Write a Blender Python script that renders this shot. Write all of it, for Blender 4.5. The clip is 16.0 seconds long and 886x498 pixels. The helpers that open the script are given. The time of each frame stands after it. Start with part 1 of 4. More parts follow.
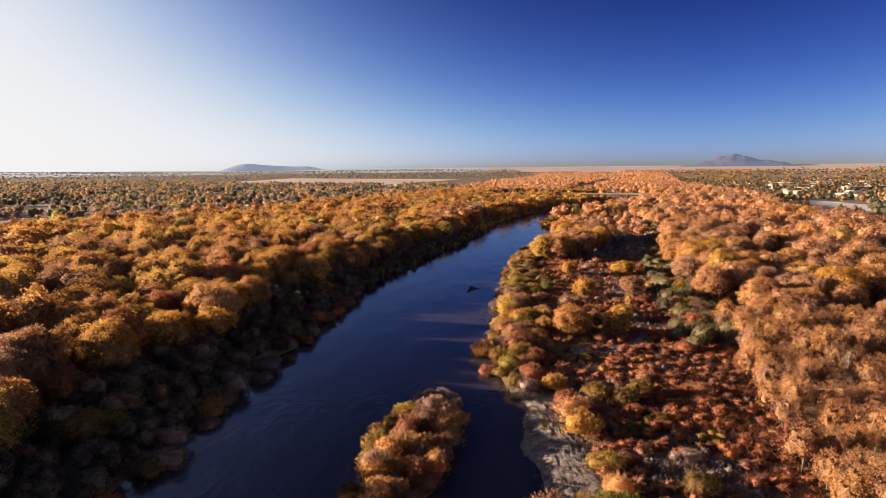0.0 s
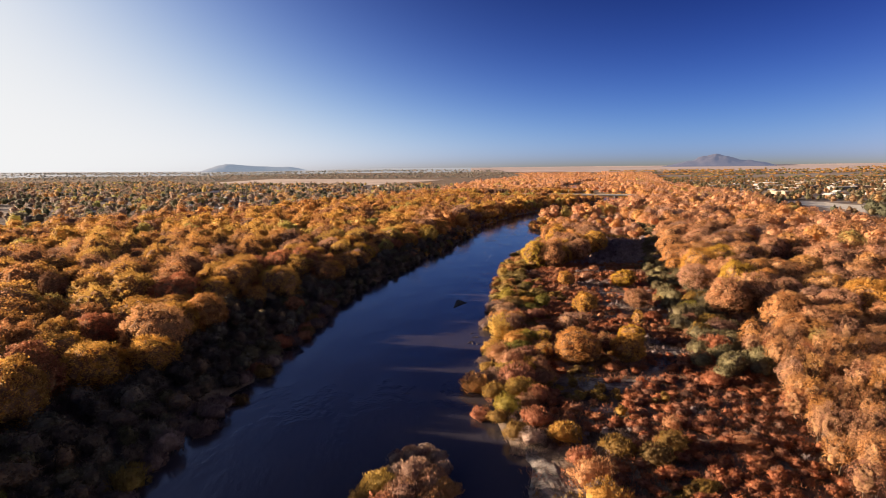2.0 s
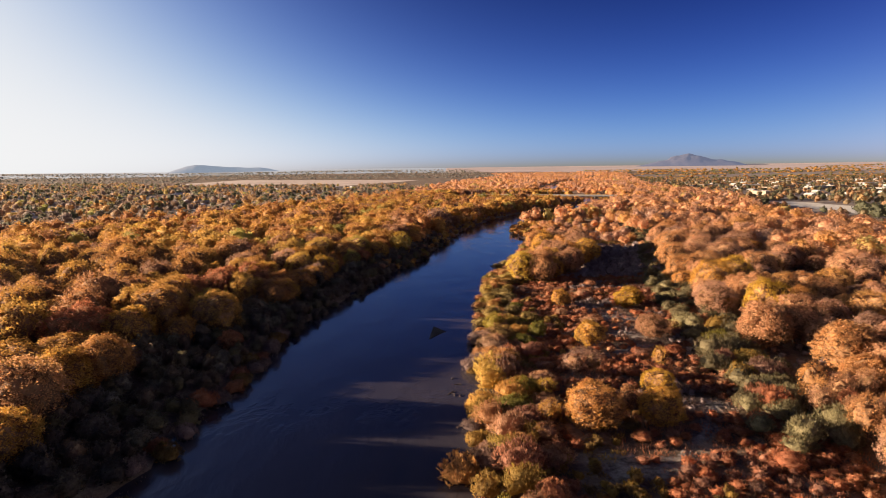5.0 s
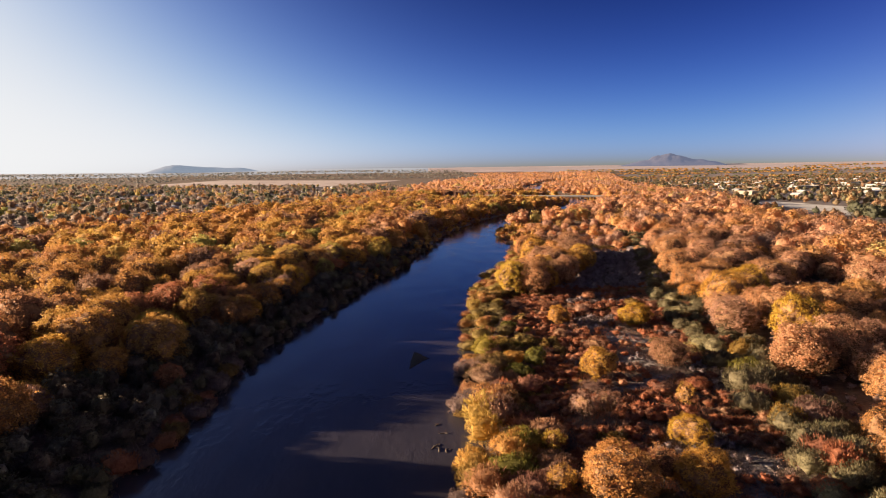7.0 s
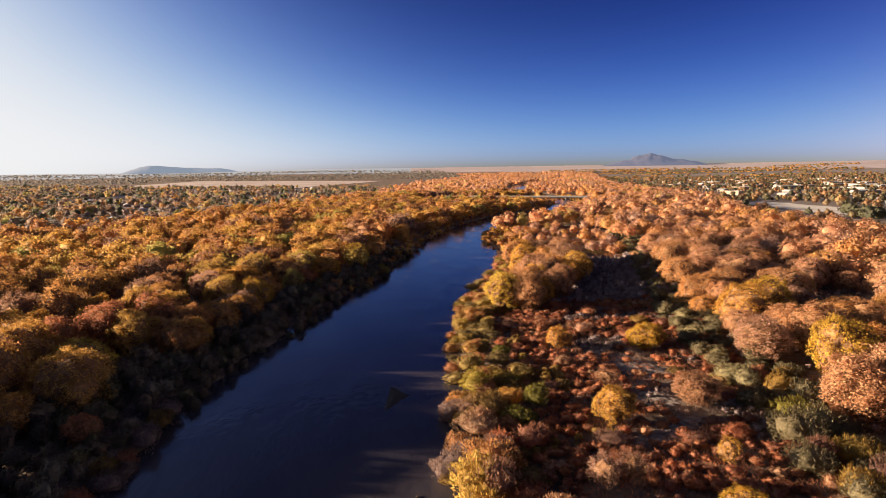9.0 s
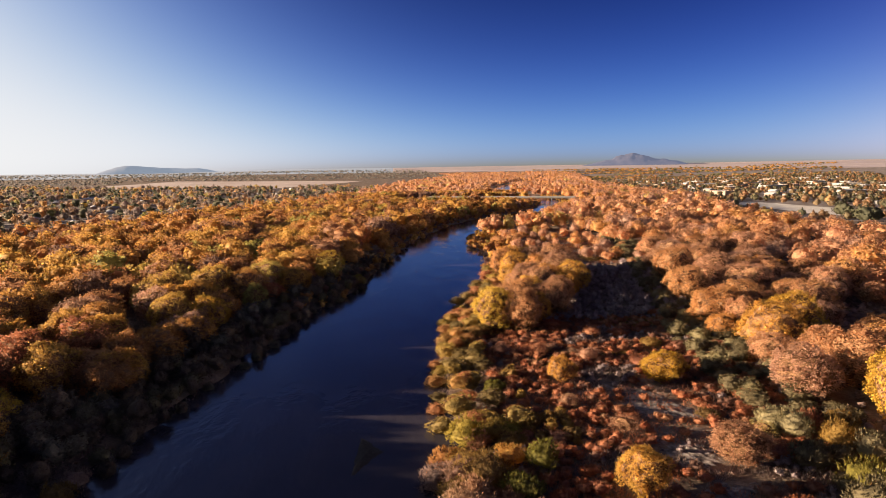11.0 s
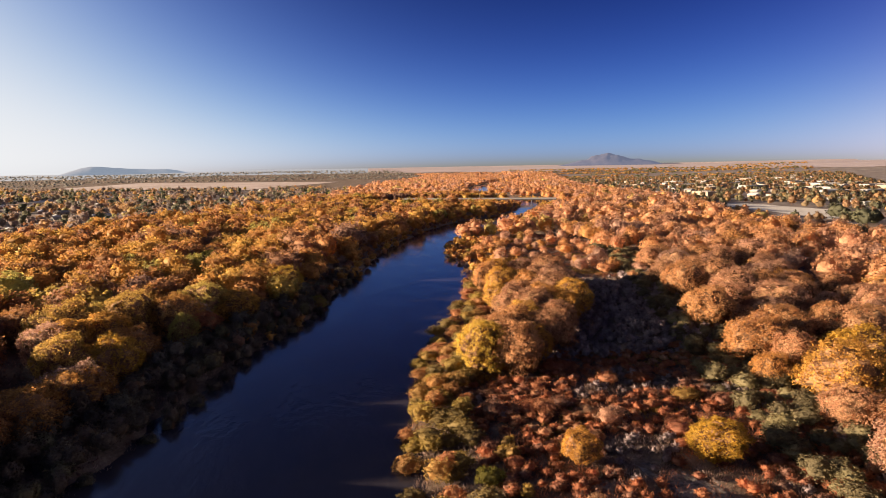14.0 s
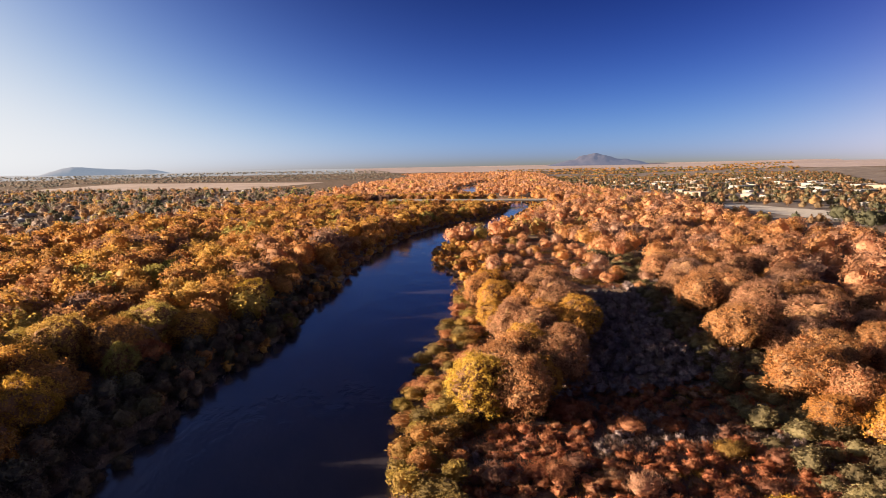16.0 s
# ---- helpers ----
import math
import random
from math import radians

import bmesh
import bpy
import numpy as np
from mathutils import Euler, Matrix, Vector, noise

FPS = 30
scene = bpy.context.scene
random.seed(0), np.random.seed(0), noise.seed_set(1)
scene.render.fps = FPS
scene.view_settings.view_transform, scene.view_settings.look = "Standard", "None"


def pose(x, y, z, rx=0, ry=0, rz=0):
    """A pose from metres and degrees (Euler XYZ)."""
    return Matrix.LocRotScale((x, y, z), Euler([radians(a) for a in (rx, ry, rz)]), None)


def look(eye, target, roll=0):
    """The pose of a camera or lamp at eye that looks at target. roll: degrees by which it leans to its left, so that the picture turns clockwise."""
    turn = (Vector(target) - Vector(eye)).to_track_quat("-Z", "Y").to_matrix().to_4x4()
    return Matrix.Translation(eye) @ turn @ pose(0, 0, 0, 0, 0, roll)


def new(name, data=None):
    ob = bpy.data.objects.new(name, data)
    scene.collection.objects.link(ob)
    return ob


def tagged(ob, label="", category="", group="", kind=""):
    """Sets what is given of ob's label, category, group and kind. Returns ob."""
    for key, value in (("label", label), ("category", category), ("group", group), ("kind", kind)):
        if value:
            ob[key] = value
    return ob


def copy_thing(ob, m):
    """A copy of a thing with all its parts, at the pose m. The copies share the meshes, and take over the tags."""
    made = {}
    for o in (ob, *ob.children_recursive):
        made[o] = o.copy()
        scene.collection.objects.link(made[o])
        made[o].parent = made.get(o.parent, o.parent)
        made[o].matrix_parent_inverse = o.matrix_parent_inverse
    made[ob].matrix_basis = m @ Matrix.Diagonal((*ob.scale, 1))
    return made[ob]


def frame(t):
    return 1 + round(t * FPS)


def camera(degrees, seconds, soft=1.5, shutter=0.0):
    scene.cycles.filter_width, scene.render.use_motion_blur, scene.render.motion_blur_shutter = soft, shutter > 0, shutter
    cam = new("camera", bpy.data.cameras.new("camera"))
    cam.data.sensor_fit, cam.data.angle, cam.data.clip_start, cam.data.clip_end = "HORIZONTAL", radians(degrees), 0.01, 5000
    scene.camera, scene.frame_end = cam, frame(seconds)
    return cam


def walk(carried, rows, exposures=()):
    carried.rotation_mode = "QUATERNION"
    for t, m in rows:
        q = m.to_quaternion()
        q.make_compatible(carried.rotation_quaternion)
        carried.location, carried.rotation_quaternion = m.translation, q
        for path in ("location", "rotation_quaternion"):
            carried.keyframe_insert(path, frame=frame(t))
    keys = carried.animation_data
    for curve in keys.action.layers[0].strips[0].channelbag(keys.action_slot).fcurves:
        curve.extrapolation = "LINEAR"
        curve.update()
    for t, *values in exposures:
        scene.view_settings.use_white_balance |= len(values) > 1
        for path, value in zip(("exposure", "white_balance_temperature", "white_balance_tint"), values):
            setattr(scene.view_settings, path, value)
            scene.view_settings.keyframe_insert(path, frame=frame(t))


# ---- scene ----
# ================= camera and its flight =================
cam = camera(73.6, 16.0, soft=0.8)
METRES, EYE, TILT, LEAN, TURN = 196.74, 48.0, 1.5, 1.6, 0.0
ROWS = [
    (0.0, 0.0, 0.0, 0.0, 0.21, -9.37, -1.28),
    (0.5, -0.0001, 0.0315, -0.0008, -0.15, -9.35, -1.28),
    (1.0, -0.0001, 0.0628, -0.0016, -0.52, -9.34, -1.28),
    (1.5, 0.0002, 0.0943, -0.0023, -0.93, -9.32, -1.27),
    (2.0, 0.0007, 0.1258, -0.0031, -1.33, -9.31, -1.27),
    (2.5, 0.0015, 0.1573, -0.0038, -1.72, -9.28, -1.25),
    (3.0, 0.0027, 0.1889, -0.0046, -2.11, -9.27, -1.24),
    (3.5, 0.0038, 0.2184, -0.0052, -2.48, -9.26, -1.24),
    (4.0, 0.0053, 0.2501, -0.006, -2.9, -9.25, -1.22),
    (6.5, 0.0163, 0.4073, -0.0096, -4.99, -9.21, -1.18),
    (7.0, 0.019, 0.4385, -0.0103, -5.42, -9.2, -1.18),
    (7.5, 0.022, 0.4697, -0.011, -5.85, -9.19, -1.17),
    (8.0, 0.0251, 0.5008, -0.012, -6.28, -9.17, -1.16),
    (8.5, 0.0285, 0.5318, -0.0127, -6.69, -9.16, -1.16),
    (9.0, 0.0322, 0.5631, -0.0134, -7.11, -9.15, -1.14),
    (11.5, 0.0537, 0.717, -0.0155, -9.18, -9.14, -1.11),
    (12.0, 0.0582, 0.7476, -0.0159, -9.6, -9.13, -1.11),
    (12.5, 0.0635, 0.7783, -0.0165, -9.99, -9.11, -1.1),
    (13.0, 0.0686, 0.8089, -0.017, -10.37, -9.1, -1.09),
    (13.5, 0.0742, 0.8395, -0.0174, -10.75, -9.09, -1.07),
    (14.0, 0.0803, 0.8703, -0.0179, -11.09, -9.07, -1.06),
    (14.5, 0.0859, 0.9008, -0.0182, -11.45, -9.06, -1.06),
    (15.0, 0.0922, 0.9315, -0.0188, -11.79, -9.05, -1.04),
    (15.5, 0.0988, 0.9621, -0.0196, -12.06, -9.04, -1.05),
    (16.0, 0.1049, 0.9922, -0.02, -12.3, -9.03, -1.04),
]
walk(cam, [(t, pose(0, 0, EYE, TILT, LEAN, TURN) @ pose(METRES * x, METRES * y, METRES * z, 90 + pitch, roll, yaw)) for t, x, y, z, yaw, pitch, roll in ROWS])

# ================= sky, sun, exposure =================
SUN_AZ, SUN_EL = -78.0, 8.6          # degrees left of the +y axis, degrees above the horizon
scene.view_settings.exposure = 2.08
world = bpy.data.worlds.new("sky")
scene.world = world
world.use_nodes = True
wn = world.node_tree.nodes
wl = world.node_tree.links
wn.clear()


def sky_layer(air, dust, ozone, turn=0.0):
    s = wn.new("ShaderNodeTexSky")
    s.sky_type, s.sun_disc = "NISHITA", False
    s.sun_elevation, s.sun_rotation = radians(SUN_EL), radians(SUN_AZ + turn)
    s.altitude = 1500
    s.air_density, s.dust_density, s.ozone_density = air, dust, ozone
    return s


def sky_mix(kind, a, b):
    x = wn.new("ShaderNodeMix")
    x.data_type, x.blend_type = "RGBA", kind
    x.inputs["Factor"].default_value = 1.0
    for sock, v in ((x.inputs[6], a), (x.inputs[7], b)):
        if isinstance(v, tuple):
            sock.default_value = (*v, 1)
        else:
            wl.new(v, sock)
    return x.outputs[2]


# clear dry air, deep blue away from the sun, a whitish dust haze low towards it, and the light thrown back opposite to it
clear, haze, anti = sky_layer(0.5, 0.3, 4.0), sky_layer(0.1, 6.0, 0.0), sky_layer(0.1, 6.0, 0.0, 180.0)


def deeper(s, power):
    g = wn.new("ShaderNodeGamma")
    g.inputs["Gamma"].default_value = power
    wl.new(s.outputs["Color"], g.inputs["Color"])
    return g.outputs["Color"]


both = sky_mix("ADD", sky_mix("MULTIPLY", deeper(clear, 3.0), (0.062, 0.0086, 0.00041)), sky_mix("MULTIPLY", deeper(haze, 2.75), (0.230, 0.374, 0.725)))
both = sky_mix("ADD", both, sky_mix("MULTIPLY", deeper(anti, 3.0), (0.0115, 0.011, 0.029)))
# the glow round the sun levels off to white: v / (1 + v)
air = sky_mix("DIVIDE", both, sky_mix("ADD", both, (1.0, 1.0, 1.0)))
back = wn.new("ShaderNodeBackground")
back.inputs["Strength"].default_value = 0.215
wout = wn.new("ShaderNodeOutputWorld")
wl.new(air, back.inputs["Color"])
wl.new(back.outputs["Background"], wout.inputs["Surface"])

sun = new("sun", bpy.data.lights.new("sun", "SUN"))
sun.data.energy = 5.0
sun.data.angle = radians(0.6)
sun.data.color = (1.0, 0.765, 0.535)
SUN_WAY = Vector((math.sin(radians(SUN_AZ)) * math.cos(radians(SUN_EL)), math.cos(radians(SUN_AZ)) * math.cos(radians(SUN_EL)), math.sin(radians(SUN_EL))))
sun.matrix_world = look(SUN_WAY * 400, (0, 0, 0))

# ================= materials =================


def material(name):
    m = bpy.data.materials.new(name)
    m.use_nodes = True
    return m, m.node_tree.nodes, m.node_tree.links, m.node_tree.nodes["Principled BSDF"]


def ramp_node(n, stops):
    r = n.new("ShaderNodeValToRGB")
    el = r.color_ramp.elements
    while len(el) < len(stops):
        el.new(0.5)
    for e, (p, c) in zip(el, stops):
        e.position, e.color = p, (*c, 1)
    return r


def noise_node(n, l, scale, detail=3.0, rough=0.6, coord=None):
    t = n.new("ShaderNodeTexNoise")
    t.inputs["Scale"].default_value, t.inputs["Detail"].default_value, t.inputs["Roughness"].default_value = scale, detail, rough
    if coord is None:
        g = n.new("ShaderNodeNewGeometry")
        coord = g.outputs["Position"]
    l.new(coord, t.inputs["Vector"])
    return t


def mix_node(n, l, kind, fac, a, b):
    x = n.new("ShaderNodeMix")
    x.data_type, x.blend_type = "RGBA", kind
    for sock, v in ((x.inputs["Factor"], fac), (x.inputs[6], a), (x.inputs[7], b)):
        if isinstance(v, bpy.types.NodeSocket):
            l.new(v, sock)
        elif isinstance(v, (int, float)):
            sock.default_value = v
        else:
            sock.default_value = (*v, 1)
    return x.outputs[2]


def leaf_material(name, stops, joined=False, through_light=0.28):
    """Dry autumn leaves: a tone for each tree, another for each leaf, blotches half a metre wide, and fine leaf gaps
    painted dark.
    """
    m, n, l, b = material(name)
    if joined:
        src = n.new("ShaderNodeAttribute")
        src.attribute_name = "tint"
        fac = src.outputs["Fac"]
    else:
        src = n.new("ShaderNodeObjectInfo")
        fac = src.outputs["Random"]
    ramp = ramp_node(n, stops)
    geo = n.new("ShaderNodeNewGeometry")
    leafy = n.new("ShaderNodeMath")
    leafy.operation = "MULTIPLY_ADD"
    leafy.inputs[1].default_value, leafy.inputs[2].default_value = 0.06, -0.03
    l.new(geo.outputs["Random Per Island"], leafy.inputs[0])
    tone = n.new("ShaderNodeMath")
    tone.operation = "ADD"
    tone.use_clamp = True
    l.new(fac, tone.inputs[0])
    l.new(leafy.outputs[0], tone.inputs[1])
    l.new(tone.outputs[0], ramp.inputs["Fac"])
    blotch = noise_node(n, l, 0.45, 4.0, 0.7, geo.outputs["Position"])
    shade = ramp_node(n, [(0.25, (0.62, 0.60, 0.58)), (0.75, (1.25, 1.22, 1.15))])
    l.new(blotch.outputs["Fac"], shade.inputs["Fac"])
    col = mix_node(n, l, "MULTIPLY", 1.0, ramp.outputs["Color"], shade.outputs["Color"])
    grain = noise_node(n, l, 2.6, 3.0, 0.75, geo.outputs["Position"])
    # fine noise paints the dark gaps between leaves into the colour
    painted_gaps = ramp_node(n, [(0.34, (0.74, 0.72, 0.72)), (0.52, (1.0, 1.0, 1.0)), (0.72, (1.16, 1.15, 1.1))])
    l.new(grain.outputs["Fac"], painted_gaps.inputs["Fac"])
    col = mix_node(n, l, "MULTIPLY", 1.0, col, painted_gaps.outputs["Color"])
    each = ramp_node(n, [(0.0, (0.84, 0.83, 0.83)), (1.0, (1.14, 1.13, 1.09))])
    l.new(geo.outputs["Random Per Island"], each.inputs["Fac"])
    col = mix_node(n, l, "MULTIPLY", 1.0, col, each.outputs["Color"])
    bp = n.new("ShaderNodeBump")
    bp.inputs["Strength"].default_value, bp.inputs["Distance"].default_value = 0.7, 0.4
    l.new(grain.outputs["Fac"], bp.inputs["Height"])
    l.new(bp.outputs["Normal"], b.inputs["Normal"])
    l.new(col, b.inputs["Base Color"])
    b.inputs["Roughness"].default_value = 0.65
    b.inputs["Specular IOR Level"].default_value = 0.25
    tr = n.new("ShaderNodeBsdfTranslucent")
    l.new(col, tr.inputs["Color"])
    mx = n.new("ShaderNodeMixShader")
    mx.inputs["Fac"].default_value = through_light
    l.new(b.outputs[0], mx.inputs[1])
    l.new(tr.outputs[0], mx.inputs[2])
    l.new(mx.outputs[0], n["Material Output"].inputs["Surface"])
    return m


def rough_material(name, stops, scale, rough=0.9, bump=0.3, fine=8.0, coord=None, fine_mix=0.35):
    """A matt surface with tone on two scales and a fine relief."""
    m, n, l, b = material(name)
    big = noise_node(n, l, scale, 5.0, 0.62, coord)
    ramp = ramp_node(n, stops)
    l.new(big.outputs["Fac"], ramp.inputs["Fac"])
    small = noise_node(n, l, scale * fine, 4.0, 0.7, coord)
    tone = ramp_node(n, [(0.3, (0.65, 0.65, 0.66)), (0.7, (1.2, 1.19, 1.16))])
    l.new(small.outputs["Fac"], tone.inputs["Fac"])
    col = mix_node(n, l, "MULTIPLY", fine_mix * 2 if fine_mix < 0.5 else 1.0, ramp.outputs["Color"], tone.outputs["Color"])
    l.new(col, b.inputs["Base Color"])
    b.inputs["Roughness"].default_value = rough
    b.inputs["Specular IOR Level"].default_value = 0.2
    if bump:
        bp = n.new("ShaderNodeBump")
        bp.inputs["Strength"].default_value = bump
        bp.inputs["Distance"].default_value = 0.3
        l.new(small.outputs["Fac"], bp.inputs["Height"])
        l.new(bp.outputs["Normal"], b.inputs["Normal"])
    return m


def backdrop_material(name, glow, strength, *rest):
    """The far distance: the pale light of the air before it is put in as emission."""
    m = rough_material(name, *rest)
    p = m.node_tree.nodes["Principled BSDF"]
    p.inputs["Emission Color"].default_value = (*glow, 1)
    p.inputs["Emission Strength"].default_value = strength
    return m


GOLD = [(0.0, (0.316, 0.194, 0.157)), (0.16, (0.405, 0.225, 0.144)), (0.32, (0.504, 0.248, 0.110)), (0.55, (0.603, 0.319, 0.099)), (0.75, (0.652, 0.380, 0.104)), (0.92, (0.652, 0.430, 0.116)), (1.0, (0.455, 0.409, 0.127))]
PEACH = [(0.0, (0.510, 0.327, 0.258)), (0.2, (0.615, 0.364, 0.258)), (0.4, (0.684, 0.388, 0.245)), (0.65, (0.695, 0.383, 0.207)), (0.88, (0.730, 0.405, 0.175)), (0.97, (0.742, 0.431, 0.156)), (1.0, (0.534, 0.449, 0.182))]
BLUSH = [(0.0, (0.449, 0.259, 0.182)), (0.35, (0.561, 0.309, 0.182)), (0.7, (0.664, 0.348, 0.155)), (1.0, (0.716, 0.375, 0.121))]
YELLOW = [(0.0, (0.662, 0.400, 0.070)), (0.5, (0.706, 0.448, 0.076)), (1.0, (0.706, 0.494, 0.095))]
OLIVE = [(0.0, (0.227, 0.151, 0.065)), (0.35, (0.321, 0.202, 0.068)), (0.7, (0.415, 0.260, 0.072)), (1.0, (0.453, 0.319, 0.088))]
SILVER = [(0.0, (0.161, 0.131, 0.078)), (0.5, (0.248, 0.212, 0.124)), (1.0, (0.345, 0.303, 0.170))]
RUST = [(0.0, (0.300, 0.177, 0.143)), (0.25, (0.421, 0.197, 0.133)), (0.5, (0.524, 0.202, 0.106)), (0.75, (0.524, 0.237, 0.133)), (1.0, (0.543, 0.353, 0.233))]
AMBER = [(0.0, (0.670, 0.367, 0.092)), (0.5, (0.728, 0.417, 0.099)), (1.0, (0.774, 0.482, 0.116))]
MAUVE = [(0.0, (0.231, 0.158, 0.147)), (0.5, (0.352, 0.247, 0.226)), (1.0, (0.473, 0.347, 0.304))]
DRY = [(0.0, (0.313, 0.241, 0.261)), (0.5, (0.393, 0.316, 0.334)), (1.0, (0.471, 0.385, 0.407))]
BANK = [(0.0, (0.227, 0.171, 0.075)), (0.4, (0.360, 0.260, 0.075)), (0.55, (0.50, 0.26, 0.11)), (0.8, (0.50, 0.22, 0.12)), (1.0, (0.42, 0.33, 0.08))]
LIME = [(0.0, (0.208, 0.195, 0.045)), (0.5, (0.288, 0.250, 0.054)), (1.0, (0.400, 0.312, 0.063))]
# willow browns, darkened so that some of the bank's shade is painted in
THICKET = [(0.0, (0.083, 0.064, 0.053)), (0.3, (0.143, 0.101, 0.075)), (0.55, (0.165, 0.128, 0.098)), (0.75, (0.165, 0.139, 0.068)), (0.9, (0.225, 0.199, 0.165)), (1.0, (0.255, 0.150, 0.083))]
# far belts: distance haze mixed into the leaf tones as blue grey
HAZE_GREYED = [(0.0, (0.204, 0.224, 0.226)), (0.4, (0.265, 0.265, 0.262)), (0.7, (0.316, 0.287, 0.262)), (1.0, (0.367, 0.319, 0.274))]
TOWN = [(0.0, (0.126, 0.131, 0.085)), (0.3, (0.218, 0.197, 0.123)), (0.55, (0.336, 0.230, 0.142)), (0.8, (0.420, 0.238, 0.133)), (1.0, (0.420, 0.295, 0.133))]
# garden trees, tones raised and blued to carry the haze before them
GARDEN_HAZED = [(0.0, (0.116, 0.135, 0.088)), (0.2, (0.189, 0.180, 0.123)), (0.4, (0.275, 0.225, 0.210)), (0.6, (0.348, 0.270, 0.245)), (0.75, (0.435, 0.285, 0.175)), (0.9, (0.609, 0.390, 0.175)), (1.0, (0.435, 0.435, 0.158))]
GREENS = [(0.0, (0.10, 0.12, 0.06)), (0.3, (0.18, 0.19, 0.085)), (0.5, (0.32, 0.24, 0.12)), (0.75, (0.50, 0.28, 0.10)), (1.0, (0.60, 0.35, 0.10))]

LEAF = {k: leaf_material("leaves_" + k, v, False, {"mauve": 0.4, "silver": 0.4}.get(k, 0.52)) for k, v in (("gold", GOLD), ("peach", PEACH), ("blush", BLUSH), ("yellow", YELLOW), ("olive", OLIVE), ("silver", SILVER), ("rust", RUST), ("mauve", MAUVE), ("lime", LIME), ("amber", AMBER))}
WOODS = {k: leaf_material("woods_" + k, v, True, {"mauve": 0.3, "thicket": 0.3, "dry": 0.4}.get(k, 0.52)) for k, v in (("gold", GOLD), ("peach", PEACH), ("green", GREENS), ("rust", RUST), ("silver", SILVER), ("olive", OLIVE), ("bank", BANK), ("mauve", MAUVE), ("hazy", HAZE_GREYED), ("town", TOWN), ("dry", DRY), ("thicket", THICKET), ("garden", GARDEN_HAZED))}

# twig brown for crown hearts, kept dark to paint shade between the leaves
TWIG_SHADE = rough_material("twigs_and_leaf_shade", [(0.3, (0.15, 0.08, 0.04)), (0.5, (0.24, 0.13, 0.065)), (0.7, (0.33, 0.185, 0.09))], 0.5, 0.9, 1.0, 6.0)
BARK = rough_material("bark", [(0.3, (0.10, 0.075, 0.055)), (0.7, (0.22, 0.18, 0.14))], 1.5, 0.95, 0.6)
DARK_BARK = rough_material("wet_dark_wood", [(0.3, (0.018, 0.014, 0.012)), (0.7, (0.05, 0.04, 0.033))], 1.5, 0.8, 0.6)
PALE_BARK = rough_material("pale_bark", [(0.3, (0.34, 0.29, 0.24)), (0.7, (0.52, 0.47, 0.40))], 1.5, 0.9, 0.4)
CONCRETE = rough_material("concrete", [(0.3, (0.30, 0.29, 0.27)), (0.7, (0.42, 0.40, 0.37))], 0.4, 0.85, 0.2)
SAND = rough_material("pale_sand", [(0.34, (0.072, 0.060, 0.056)), (0.46, (0.176, 0.148, 0.136)), (0.58, (0.264, 0.228, 0.212)), (0.72, (0.368, 0.320, 0.300))], 0.7, 0.95, 1.0, 5.0)
FIELD = rough_material("bare_field", [(0.3, (0.42, 0.33, 0.29)), (0.7, (0.58, 0.48, 0.43))], 0.006, 0.95, 0.0, 9.0)
GRAVEL = rough_material("gravel_lot", [(0.3, (0.50, 0.46, 0.42)), (0.7, (0.64, 0.60, 0.55))], 0.03, 0.95, 0.1, 12.0)
DUST = rough_material("dusty_lots", [(0.3, (0.15, 0.12, 0.105)), (0.5, (0.22, 0.18, 0.16)), (0.7, (0.33, 0.28, 0.25))], 0.02, 0.95, 0.0, 9.0)
ASPHALT = rough_material("asphalt", [(0.3, (0.045, 0.045, 0.046)), (0.7, (0.075, 0.073, 0.07))], 0.05, 0.9, 0.1, 12.0)
# these four glow faintly: haze over the far land, added as emission
HILL = backdrop_material("far_rock_haze_glow", (0.34, 0.38, 0.56), 0.10, [(0.3, (0.020, 0.020, 0.028)), (0.7, (0.045, 0.038, 0.042))], 0.008, 0.95, 0.0, 5.0)
PLAIN = backdrop_material("far_plain_haze_glow", (0.52, 0.43, 0.43), 0.07, [(0.3, (0.26, 0.19, 0.165)), (0.7, (0.36, 0.27, 0.23))], 0.004, 0.95, 0.0, 5.0)
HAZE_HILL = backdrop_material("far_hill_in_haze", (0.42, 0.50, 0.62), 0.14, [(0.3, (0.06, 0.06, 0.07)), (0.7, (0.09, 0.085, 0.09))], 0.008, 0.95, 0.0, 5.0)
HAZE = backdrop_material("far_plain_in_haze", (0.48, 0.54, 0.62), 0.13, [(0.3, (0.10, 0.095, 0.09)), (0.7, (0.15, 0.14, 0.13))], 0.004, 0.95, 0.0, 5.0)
DARK_GLASS = rough_material("dark_glass", [(0.3, (0.02, 0.022, 0.026)), (0.7, (0.04, 0.042, 0.046))], 0.5, 0.12, 0.0)


